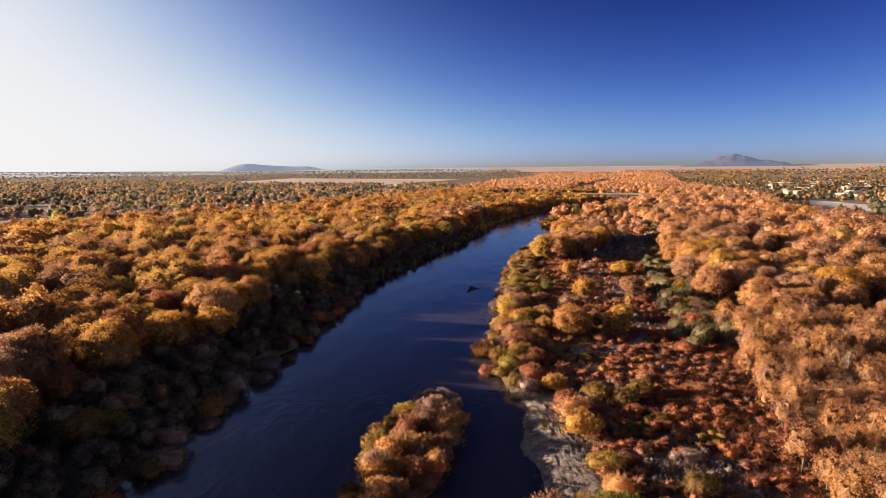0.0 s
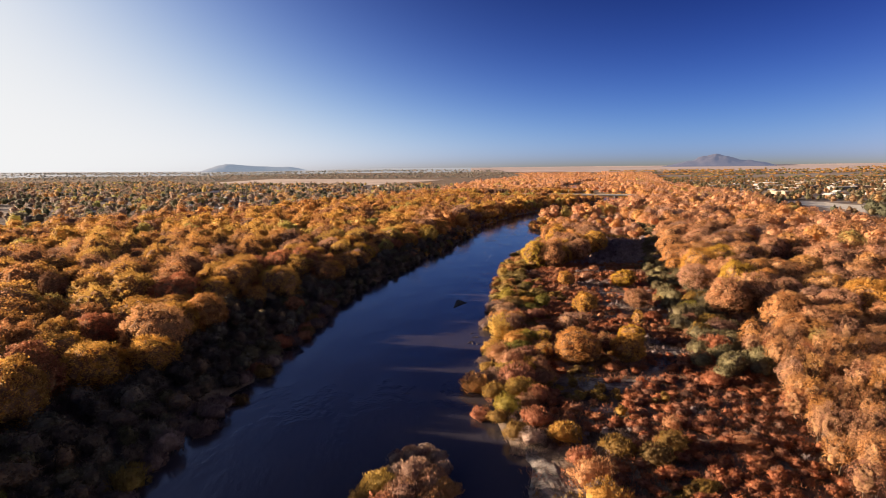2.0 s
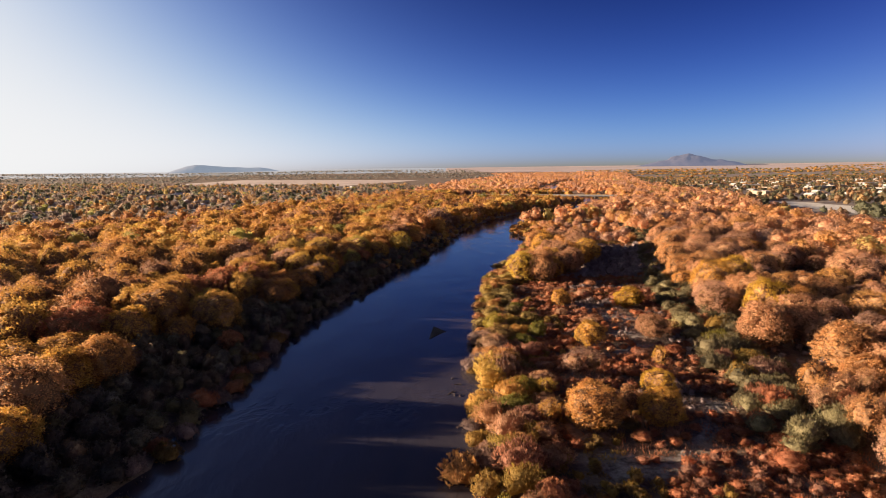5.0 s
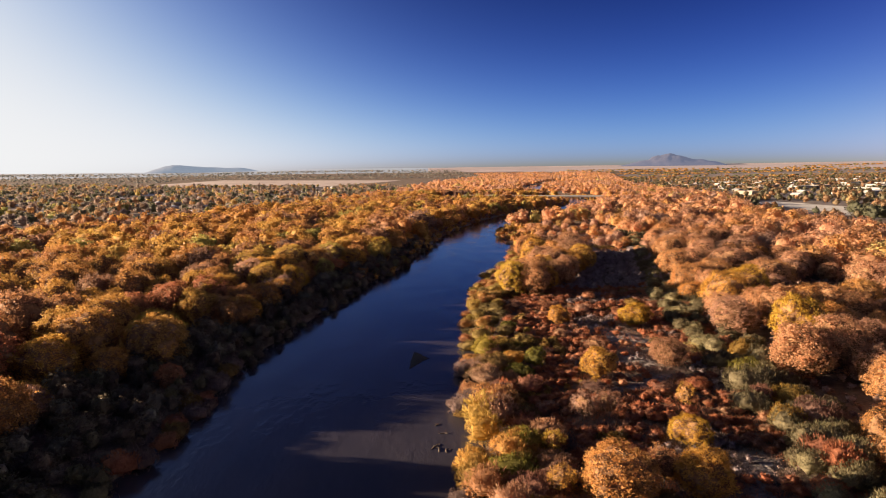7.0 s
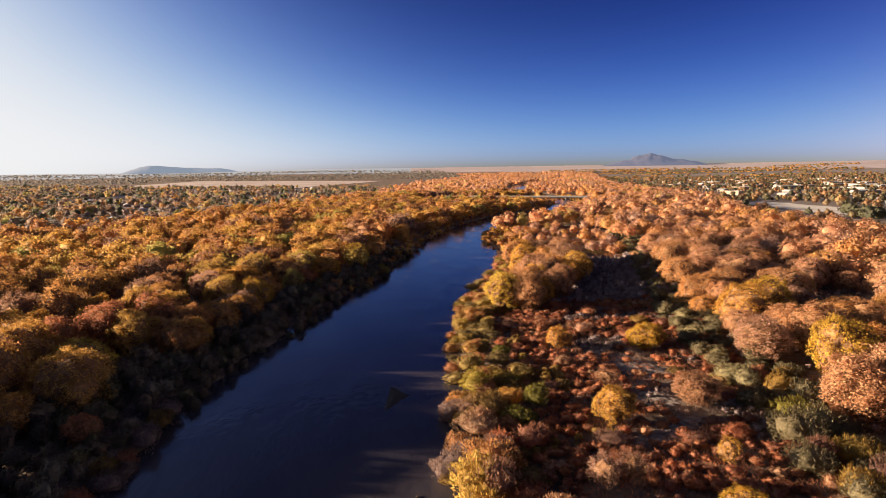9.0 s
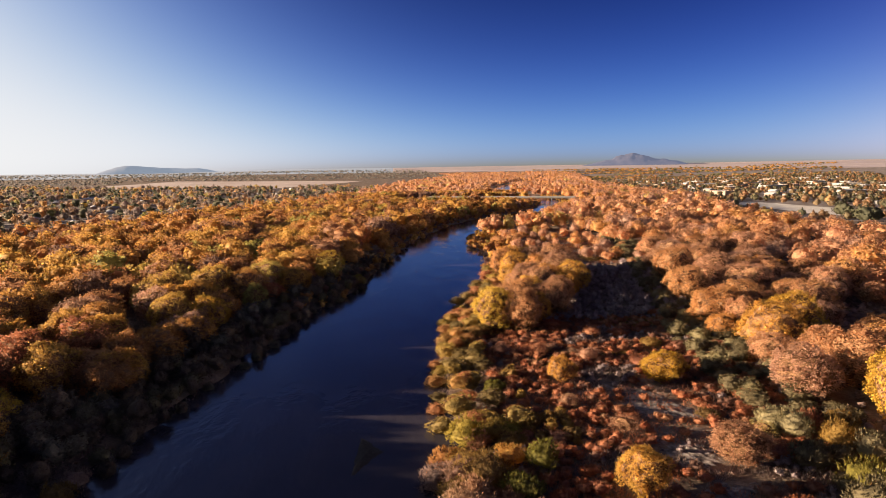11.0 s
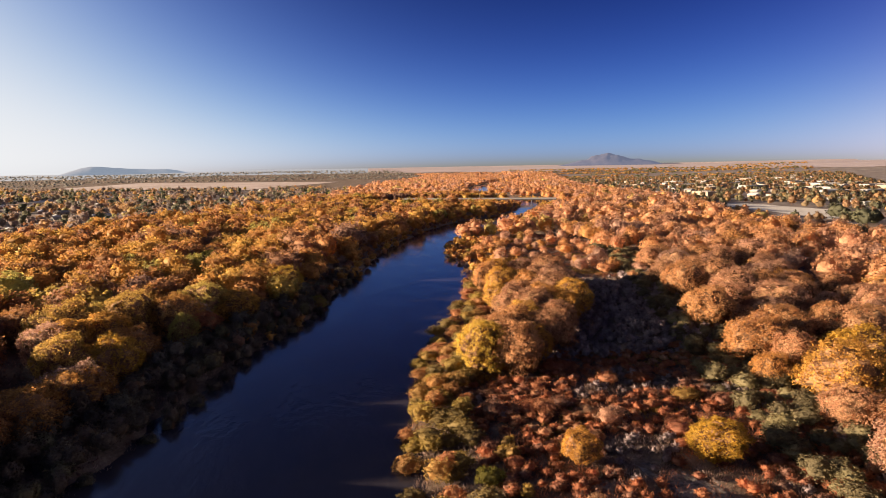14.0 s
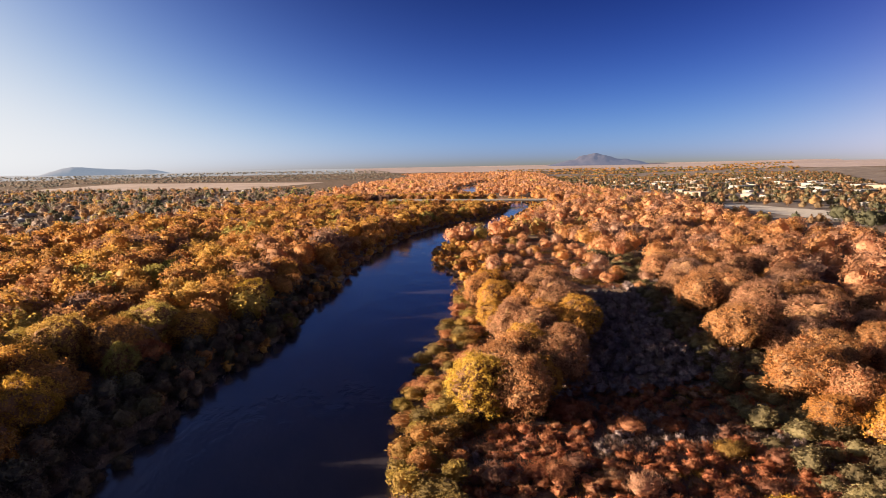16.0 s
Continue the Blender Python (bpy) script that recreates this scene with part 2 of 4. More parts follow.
def ground_material():
    """Dry flood plain: leaf litter and soil, grey grass, sandy spots, tan land far out."""
    m, n, l, b = material("dry_flood_plain")
    g = n.new("ShaderNodeNewGeometry")
    big = noise_node(n, l, 0.018, 5.0, 0.6, g.outputs["Position"])
    mid = noise_node(n, l, 0.16, 6.0, 0.68, g.outputs["Position"])
    fine = noise_node(n, l, 1.6, 4.0, 0.7, g.outputs["Position"])
    r1 = ramp_node(n, [(0.30, (0.10, 0.072, 0.055)), (0.48, (0.19, 0.135, 0.10)), (0.60, (0.29, 0.225, 0.18)), (0.72, (0.42, 0.35, 0.30))])
    r2 = ramp_node(n, [(0.35, (0.12, 0.085, 0.055)), (0.55, (0.19, 0.14, 0.10)), (0.7, (0.26, 0.20, 0.15))])
    l.new(mid.outputs["Fac"], r1.inputs["Fac"])
    l.new(big.outputs["Fac"], r2.inputs["Fac"])
    c = mix_node(n, l, "MIX", 0.4, r1.outputs["Color"], r2.outputs["Color"])
    r3 = ramp_node(n, [(0.3, (0.6, 0.6, 0.62)), (0.7, (1.25, 1.22, 1.18))])
    l.new(fine.outputs["Fac"], r3.inputs["Fac"])
    c = mix_node(n, l, "MULTIPLY", 1.0, c, r3.outputs["Color"])
    l.new(c, b.inputs["Base Color"])
    b.inputs["Roughness"].default_value = 0.95
    b.inputs["Specular IOR Level"].default_value = 0.15
    bp = n.new("ShaderNodeBump")
    bp.inputs["Strength"].default_value, bp.inputs["Distance"].default_value = 0.8, 0.35
    l.new(fine.outputs["Fac"], bp.inputs["Height"])
    l.new(bp.outputs["Normal"], b.inputs["Normal"])
    return m


def water_material():
    """Silty river: brown body, glossy skin with small ripples in slow streaks."""
    m, n, l, b = material("river_water")
    g = n.new("ShaderNodeNewGeometry")
    mp = n.new("ShaderNodeMapping")
    mp.inputs["Rotation"].default_value = (0, 0, radians(-12))
    mp.inputs["Scale"].default_value = (1.0, 0.45, 1.0)
    l.new(g.outputs["Position"], mp.inputs["Vector"])
    silt = noise_node(n, l, 0.05, 4.0, 0.6, mp.outputs["Vector"])
    body = ramp_node(n, [(0.3, (0.034, 0.032, 0.042)), (0.7, (0.054, 0.046, 0.052))])
    l.new(silt.outputs["Fac"], body.inputs["Fac"])
    l.new(body.outputs["Color"], b.inputs["Base Color"])
    b.inputs["Roughness"].default_value = 0.07
    b.inputs["IOR"].default_value = 1.333
    rip = noise_node(n, l, 0.9, 4.0, 0.6, mp.outputs["Vector"])
    swirl = noise_node(n, l, 0.12, 3.0, 0.55, mp.outputs["Vector"])
    calm = ramp_node(n, [(0.42, (0, 0, 0)), (0.62, (1, 1, 1))])
    l.new(swirl.outputs["Fac"], calm.inputs["Fac"])
    h = mix_node(n, l, "MULTIPLY", 0.85, rip.outputs["Fac"], calm.outputs["Color"])
    bp = n.new("ShaderNodeBump")
    bp.inputs["Strength"].default_value, bp.inputs["Distance"].default_value = 0.45, 0.22
    l.new(h, bp.inputs["Height"])
    l.new(bp.outputs["Normal"], b.inputs["Normal"])
    return m


GROUND = ground_material()
WATER = water_material()

# ================= the plan =================
LEFT_Y = [-300, 60, 83, 98, 112, 143, 188, 240, 262, 297, 337, 369, 405, 427, 500, 550, 619, 673, 713, 765, 882, 938, 1040, 1207, 1312, 1547, 1777, 2400]
LEFT_X = [-75, -49, -46, -45, -44, -39, -35, -29, -23, -12, -1, 13, 18, 27, 46, 64, 94, 127, 168, 206, 255, 266, 262, 250, 293, 364, 471, 760]
RIGHT_Y = [-300, 60, 86, 124, 142, 157, 174, 203, 233, 257, 280, 306, 338, 355, 370, 396, 424, 448, 496, 541, 578, 640, 730, 813, 905, 1040, 1187, 1433, 1761, 2400]
RIGHT_X = [-8, 10, 11, 11, 9, 11, 16, 18, 24, 25, 28, 34, 45, 55, 60, 65, 74, 79, 77, 91, 110, 152, 203, 250, 284, 300, 292, 357, 492, 790]
EDGE_Y = [-300, 60, 81, 108, 156, 220, 270, 313, 373, 451, 532, 600, 800]      # where the tall woods of the east side begin
EDGE_X = [30, 47, 52, 60, 74, 92, 102, 118, 140, 168, 165, 115, 250]
WOODS_Y = [-300, 420, 500, 580, 700, 837, 1000, 1500, 1800, 2600]             # where the west woods end and the gardens begin
WOODS_X = [-340, -325, -245, -195, -145, -62, -20, 90, 150, 420]
STRIP_Y = [60, 150, 205, 240, 300, 420, 500]                                   # how wide the low thicket of the west bank is
STRIP_X = [26, 22, 27, 19, 16, 14, 11]
TOWN_Y = [-300, 460, 593, 741, 1064, 1474, 2600]                              # where the east woods end and the town begins
TOWN_X = [330, 325, 345, 415, 500, 585, 980]


def bank_left(y):
    return np.interp(y, LEFT_Y, LEFT_X)


def bank_right(y):
    return np.interp(y, RIGHT_Y, RIGHT_X)


def smooth(a, b, v):
    t = np.clip((v - a) / (b - a), 0, 1)
    return t * t * (3 - 2 * t)


def waves(x, y):
    return 0.5 * np.sin(x * 0.11 + 1.3 * np.sin(y * 0.05)) * np.sin(y * 0.09 + 0.7) + 0.3 * np.sin(x * 0.31 + y * 0.17) * np.sin(y * 0.27 - x * 0.12)


def islet(x, y):
    """1 inside the low river islet, falling to 0 outside."""
    u = (x + 5.4 - 0.194 * (y - 96)) / 8.0
    v = (y - 94) / 31.0
    return np.clip(1.25 - np.sqrt(u * u + v * v), 0, 1)


def land(x, y):
    """Height of the ground."""
    x, y = np.asarray(x, float), np.asarray(y, float)
    d = np.maximum(bank_left(y) - x, x - bank_right(y)) + 1.2 * np.sin(y * 0.21) + 0.7 * np.sin(y * 0.53 + 1)
    z = -1.3 + 1.9 * smooth(-1.0, 6.0, d) + 0.7 * smooth(4, 30, d) + 0.35 * waves(x, y) * smooth(2, 12, d)
    z = z + 2.3 * smooth(0.1, 0.7, islet(x, y)) * (d < 0)
    z = np.where(y > 2350, np.maximum(z, 0.6), z)
    r = np.hypot(x, y)
    return z + (41 - 16 * smooth(200, 1500, -x)) * smooth(2000, 4900, r) + 14 * smooth(1500, 4500, x)


def spread(lo, hi, fine_lo, fine_hi, step, grow):
    """Grid lines: close together between fine_lo and fine_hi, ever wider outside."""
    mid = list(np.arange(fine_lo, fine_hi + step, step))
    s, v, up = step, mid[-1], []
    while v < hi:
        s *= grow
        v += s
        up.append(min(v, hi))
    s, v, down = step, mid[0], []
    while v > lo:
        s *= grow
        v -= s
        down.append(max(v, lo))
    return np.array(down[::-1] + mid + up)


def mesh_of(name, verts, tris=None, quads=None, mat=None, tint=None, smooth_faces=False, normals=None, inner=None):
    """A mesh from arrays of corners, triangles and four-sided faces; normals: the way each corner's foliage faces;
    inner: the faces of the dark twiggy heart.
    """
    me = bpy.data.meshes.new(name)
    tris = np.zeros((0, 3), int) if tris is None else np.asarray(tris, int)
    quads = np.zeros((0, 4), int) if quads is None else np.asarray(quads, int)
    me.vertices.add(len(verts))
    me.vertices.foreach_set("co", np.asarray(verts, np.float32).ravel())
    loops = np.concatenate([tris.ravel(), quads.ravel()])
    me.loops.add(len(loops))
    me.loops.foreach_set("vertex_index", loops.astype(np.int32))
    count = len(tris) + len(quads)
    me.polygons.add(count)
    starts = np.concatenate([np.arange(len(tris)) * 3, len(tris) * 3 + np.arange(len(quads)) * 4]).astype(np.int32)
    me.polygons.foreach_set("loop_start", starts)
    me.polygons.foreach_set("use_smooth", smooth_faces if isinstance(smooth_faces, np.ndarray) else np.full(count, smooth_faces))
    if tint is not None:
        a = me.attributes.new("tint", "FLOAT", "POINT")
        a.data.foreach_set("value", np.asarray(tint, np.float32))
    me.update(calc_edges=True)
    me.validate()
    if normals is not None:
        me.normals_split_custom_set_from_vertices(np.asarray(normals, np.float32))
    if mat:
        me.materials.append(mat)
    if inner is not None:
        me.materials.append(TWIG_SHADE)
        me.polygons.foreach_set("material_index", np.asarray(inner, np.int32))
    return me


def part_of(name, me, parent=None, label="", at=None):
    ob = new(name, me)
    if parent is not None:
        ob.parent = parent
    if at is not None:
        ob.matrix_basis = at
    return tagged(ob, label)


def part(name, bm, mat, parent, label=""):
    me = bpy.data.meshes.new(name)
    bm.to_mesh(me)
    bm.free()
    me.materials.append(mat)
    return part_of(name, me, parent, label)


def box(bm, x0, x1, y0, y1, z0, z1, bevel=0.0):
    r = bmesh.ops.create_cube(bm, size=1)
    bmesh.ops.transform(bm, verts=r["verts"], matrix=Matrix.Translation(((x0 + x1) / 2, (y0 + y1) / 2, (z0 + z1) / 2)) @ Matrix.Diagonal((x1 - x0, y1 - y0, z1 - z0, 1)))
    if bevel:
        bmesh.ops.bevel(bm, geom=list({e for v in r["verts"] for e in v.link_edges}), offset=bevel, segments=1, affect="EDGES")
    return bm


# ================= ground and water =================
gx = spread(-5200, 5200, -110, 190, 4.0, 1.09)
gy = spread(-800, 5200, 20, 640, 4.5, 1.08)
GX, GY = np.meshgrid(gx, gy)
gv = np.stack([GX, GY, land(GX, GY)], -1).reshape(-1, 3)
nx, ny = len(gx), len(gy)
gi = np.arange(nx * ny).reshape(ny, nx)
gq = np.stack([gi[:-1, :-1], gi[:-1, 1:], gi[1:, 1:], gi[1:, :-1]], -1).reshape(-1, 4)
tagged(new("ground", mesh_of("ground", gv, None, gq, GROUND, None, True)), "dry brown flood plain with leaf litter and sandy spots", "ground", kind="structure")

wy = np.concatenate([np.arange(-300, 2400, 12.0), [2400]])
wa, wb = bank_left(wy) - 9, bank_right(wy) + 9
wv = np.concatenate([np.stack([wa, wy, wy * 0], -1), np.stack([wb, wy, wy * 0], -1)])
k = np.arange(len(wy) - 1)
tagged(new("river_water", mesh_of("river_water", wv, None, np.stack([k, k + len(wy), k + 1 + len(wy), k + 1], -1), WATER)), "silty dark blue river with small ripples", "river", kind="structure")


def patch(name, cx, cy, rx, ry, turn, mat, lift, label, rough=0.25, seed=0):
    """A low lens of sand or soil with a ragged rim."""
    rng = np.random.default_rng(seed)
    rings, seg = 22, 96
    ph = rng.uniform(0, 6.28, 4)
    vs, qs = [], []
    for i in range(rings + 1):
        f = i / rings
        for j in range(seg):
            a = 2 * math.pi * j / seg
            rim = 0.5 * math.sin(3 * a + ph[0]) + 0.3 * math.sin(5 * a + ph[1]) + 0.9 * noise.noise(Vector((3.1 * math.cos(a), 3.1 * math.sin(a), seed * 3.7)))
            rad = f * (1 + rough * rim * f ** 3)
            ux, uy = rad * rx * math.cos(a), rad * ry * math.sin(a)
            x, y = cx + ux * math.cos(turn) - uy * math.sin(turn), cy + ux * math.sin(turn) + uy * math.cos(turn)
            z = float(land(x, y)) + lift * (1 - f ** 2) - 0.2 * f + 0.16 * noise.fractal(Vector((x * 0.9, y * 0.6, 7.0)), 0.8, 2.0, 4) + rng.uniform(-0.05, 0.05) * min(1.0, 2.5 * f)
            vs.append((x, y, z))
    for i in range(rings):
        for j in range(seg):
            a, b2 = i * seg + j, i * seg + (j + 1) % seg
            qs.append((a, b2, b2 + seg, a + seg))
    return tagged(new(name, mesh_of(name, vs, None, qs, mat, None, True)), label, "sand", kind="structure")


patch("sand_bank", 18.8, 96, 6.6, 21, 0.03, SAND, 0.55, "pale rippled sand bank beside the river", 0.3, 1)
SANDY = [(37, 147, 10, 6.5, 0.1), (45, 147, 9, 2.6, 0.85), (55, 159, 9, 2.6, 0.85), (62, 169, 6, 3.6, 0.6), (58, 205, 13, 4, 0.5), (34, 134, 5, 2.6, 0.6), (67, 240, 7, 15, 0.15), (63, 219, 6, 7, 0.0), (121, 400, 16, 7, -0.85)]
for i, (cx, cy, rx, ry, turn) in enumerate(SANDY):
    patch("sand_flat", cx, cy, rx, ry, turn, SAND, 0.3, "pale sandy clearing with a worn track among brush", 0.5, 12 + i)


def on_sand(x, y):
    """Whether a place lies on one of the sandy clearings."""
    for cx, cy, rx, ry, turn in SANDY:
        u = (x - cx) * math.cos(turn) + (y - cy) * math.sin(turn)
        v = (y - cy) * math.cos(turn) - (x - cx) * math.sin(turn)
        if (u / rx) ** 2 + (v / ry) ** 2 < 1:
            return True
    return False


# ================= trees =================


def ball(level):
    bm = bmesh.new()
    bmesh.ops.create_icosphere(bm, subdivisions=level, radius=1)
    v, f = np.array([v.co[:] for v in bm.verts]), np.array([[v.index for v in f.verts] for f in bm.faces])
    bm.free()
    return v, f


BALL = {k: ball(k) for k in (1, 2, 3)}


def outward_faces(q, d):
    """Triangles wound so that each one's front looks the way d."""
    a = q.reshape(-1, 3, 3).copy()
    n = np.cross(a[:, 1] - a[:, 0], a[:, 2] - a[:, 0])
    back = (n * d).sum(1) < 0
    a[back] = a[back][:, ::-1]
    return a.reshape(-1, 3)


def unit(a):
    return a / np.maximum(np.linalg.norm(a, axis=-1, keepdims=True), 1e-9)


def billows(rng, n, level, core=0.70, fat=0.40, clump=0.10):
    """A round crown of radius about one: the outline of many overlapping boughs, with small leaf clumps on them."""
    d, f = BALL[level]
    far = np.full(len(d), core)
    mids = []
    turn = rng.uniform(0, 6.28)
    for i in range(n):
        # boughs spread evenly over the upper part
        z = 1 - 1.35 * (i + 0.5) / n
        a = turn + i * 2.399963 + rng.uniform(-0.35, 0.35)
        c = np.array([math.sqrt(max(0.0, 1 - z * z)) * math.cos(a), math.sqrt(max(0.0, 1 - z * z)) * math.sin(a), z]) * rng.uniform(0.56, 0.70)
        r = fat * rng.uniform(0.72, 1.18)
        b = d @ c
        disc = b * b - c @ c + r * r
        far = np.maximum(far, np.where(disc > 0, b + np.sqrt(np.maximum(disc, 0)), 0))
        mids.append(c)
    if clump:
        off = Vector(rng.uniform(-50, 50, 3))
        k = 4.4 if level > 2 else 3.0
        far = far * np.array([1 + clump * (0.9 - 1.9 * noise.voronoi(Vector(p) * k + off)[0][0]) for p in d])
    return d * far[:, None], f, np.array(mids)


def crown_arrays(rng, R, H, base, boughs, level, n, size, per_tuft=7, jitter=0.22, blade=0.0, clump=0.10, fat=0.40, heart=0.84, depth=0.10):
    """A leafy crown: tufts of small leaf sprays (or upright twigs, with blade) over billowing boughs, round a dense leafy heart."""
    v, f, mids = billows(rng, boughs, level, clump=clump, fat=fat)
    tall = H - base
    half = np.array([R * rng.uniform(0.92, 1.08), R * rng.uniform(0.92, 1.08), 0.54 * tall])
    mid = np.array([0, 0, base + 0.46 * tall])
    v = v * half
    f = f[v[f].mean(1)[:, 2] > -0.80 * half[2]]
    fn = np.cross(v[f[:, 1]] - v[f[:, 0]], v[f[:, 2]] - v[f[:, 0]])
    area = np.linalg.norm(fn, axis=1)
    fn = fn / np.maximum(area, 1e-9)[:, None]
    vn = np.zeros_like(v)
    for i in range(3):
        np.add.at(vn, f[:, i], fn * area[:, None])
    vn = unit(vn)
    used = np.unique(f)
    back = np.zeros(len(v), int)
    back[used] = np.arange(len(used))
    hf = back[f]
    hv = v[used] * heart * (1 + np.clip(rng.normal(0, 0.055, (len(used), 1)), -0.12, 0.12))
    rough = np.cross(hv[hf[:, 1]] - hv[hf[:, 0]], hv[hf[:, 2]] - hv[hf[:, 0]])
    hn = np.zeros_like(hv)
    for i in range(3):
        np.add.at(hn, hf[:, i], rough)
    hn = unit(unit(hn) + rng.normal(size=hn.shape) * 0.35)
    weight = area * (fn[:, 2] > -0.75) * (1.0 + 0.6 * (fn[:, 2] > 0))
    nt = max(3, n // per_tuft)
    k = rng.choice(len(f), nt, p=weight / weight.sum())
    u = rng.dirichlet((1, 1, 1), nt)
    root = (v[f[k]] * u[:, :, None]).sum(1)
    out = unit((vn[f[k]] * u[:, :, None]).sum(1))
    root = root * (1 - np.abs(rng.normal(0, depth, (nt, 1))))
    t = rng.integers(0, nt, n)
    d = out[t]
    pos = root[t] + rng.normal(size=(n, 3)) * jitter
    if blade:
        way = unit(d * 0.6 + np.array([0, 0, 0.55]) + rng.normal(size=d.shape) * 0.30)
        e = unit(np.cross(way, rng.normal(size=d.shape)))
        long = blade * rng.uniform(0.5, 1.3, (n, 1))
        wide = size * rng.uniform(0.6, 1.4, (n, 1))
        q = np.stack([pos - way * long * 0.5 - e * wide, pos - way * long * 0.3 + e * wide, pos + way * long * 0.6], 1)
    else:
        w = unit(d * 0.55 + rng.normal(size=d.shape) * 0.5)
        e = unit(np.cross(w, rng.normal(size=d.shape)))
        g = np.cross(w, e)
        z = size * rng.uniform(0.55, 1.4, (n, 1))
        q = np.stack([pos - e * z, pos + e * z * 0.8 - g * z * 0.8, pos + e * z * 0.7 + g * z * 0.9], 1)
    q = outward_faces(q.reshape(-1, 3), d)
    ln = unit(np.repeat(d * 0.75 + np.array([0, 0, 0.15]) + rng.normal(size=d.shape) * 0.62, 3, 0))
    lf = np.arange(len(q)).reshape(-1, 3) + len(hv)
    return np.concatenate([hv, q]) + mid, np.concatenate([hf, lf]), np.concatenate([hn, ln]), mids * half + mid, np.arange(len(hf) + len(lf)) < len(hf)


def tube(path, radii, seg=7):
    """A tapered stem along a path."""
    vs, qs = [], []
    path = [Vector(p) for p in path]
    for i, (p, r) in enumerate(zip(path, radii)):
        ax = (path[min(i + 1, len(path) - 1)] - path[max(i - 1, 0)]).normalized()
        u = ax.orthogonal().normalized()
        w = ax.cross(u)
        for j in range(seg):
            a = 2 * math.pi * j / seg
            vs.append(p + (u * math.cos(a) + w * math.sin(a)) * r)
    for i in range(len(path) - 1):
        for j in range(seg):
            a, b2 = i * seg + j, i * seg + (j + 1) % seg
            qs.append((a, b2, b2 + seg, a + seg))
    return vs, qs


def stems(rng, cs, H, base, girth, limbs, seg=5):
    """Trunk with limbs that reach into the clumps."""
    V, Q = [], []

    def add(path, radii):
        v, q = tube(path, radii, seg)
        o = len(V)
        V.extend(v)
        Q.extend(tuple(i + o for i in f) for f in q)
    lean = rng.uniform(-0.5, 0.5, 2)
    fork = Vector((lean[0], lean[1], base + 0.25 * (H - base)))
    add([(0, 0, -0.5), (lean[0] * 0.3, lean[1] * 0.3, base * 0.5), fork, fork + Vector((0, 0, 0.35 * (H - base)))], [girth * 1.3, girth, girth * 0.75, girth * 0.2])
    for c in cs[rng.permutation(len(cs))[:limbs]]:
        s = fork * rng.uniform(0.75, 1.0)
        c = Vector(c)
        m = s.lerp(c, 0.5) + Vector((0, 0, -0.4))
        add([s, m, c], [girth * 0.45, girth * 0.3, girth * 0.08])
    return np.array([tuple(v) for v in V]), np.array(Q)


def crown_with(me, mat):
    m = me.copy()
    m.materials[0] = mat
    return m


class Kind:
    """Some variants of one kind of tree or shrub, each in some palettes; plant() sets one down."""

    def __init__(self, name, category, sizes, boughs, level, leaf_count, leaf_size, girth, limbs, seed, **shape):
        rng = np.random.default_rng(seed)
        self.name, self.category, self.made, self.variants = name, category, {}, []
        for R, H, base in sizes:
            v, f, nv, mids, inside = crown_arrays(rng, R, H, base, boughs, level, leaf_count, leaf_size, **shape)
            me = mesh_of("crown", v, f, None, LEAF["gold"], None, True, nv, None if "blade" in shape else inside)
            tv, tq = stems(rng, mids, H, max(base, 0.2), girth, limbs)
            self.variants.append((me, mesh_of("trunk", tv, None, tq, BARK, None, True), H, R))

    def plant(self, x, y, palette, variant, turn, scale, label, group, z=None, tall=1.0):
        key = (variant, palette)
        me, trunk, H, R = self.variants[variant]
        if key not in self.made:
            self.made[key] = crown_with(me, LEAF[palette])
        top = new(self.name)
        top.empty_display_size = 0.5
        top.matrix_basis = Matrix.Translation((x, y, float(land(x, y)) if z is None else z)) @ Matrix.Rotation(turn, 4, "Z") @ Matrix.Diagonal((scale, scale, scale * tall, 1))
        part_of("trunk", trunk, top)
        part_of("crown", self.made[key], top)
        return tagged(top, label, self.category, group)


COTTONWOOD = Kind("cottonwood_tree", "tree", [(6.6, 13.0, -1.2), (5.8, 12.0, -1.0), (7.2, 14.0, -1.2), (5.2, 11.0, -0.8), (6.2, 12.6, -1.0), (7.0, 11.8, -1.0)], 26, 3, 9000, 0.150, 0.38, 4, 11, per_tuft=8, jitter=0.24, clump=0.26, fat=0.31, heart=0.78, depth=0.055)
SAPLING = Kind("young_cottonwood", "tree", [(2.7, 8.4, 0.3), (2.4, 7.4, 0.3), (3.0, 8.0, 0.3), (2.5, 9.2, 0.3)], 12, 3, 2200, 0.092, 0.14, 3, 23, per_tuft=8, jitter=0.2, clump=0.26, heart=0.6, depth=0.14)
SHRUB = Kind("bank_shrub", "shrub", [(2.9, 3.2, -0.6), (2.4, 2.6, -0.5), (3.4, 3.7, -0.7), (2.6, 3.8, -0.6)], 12, 2, 1500, 0.050, 0.09, 2, 37, per_tuft=6, jitter=0.12, blade=0.36, clump=0.22, fat=0.40, heart=0.70)

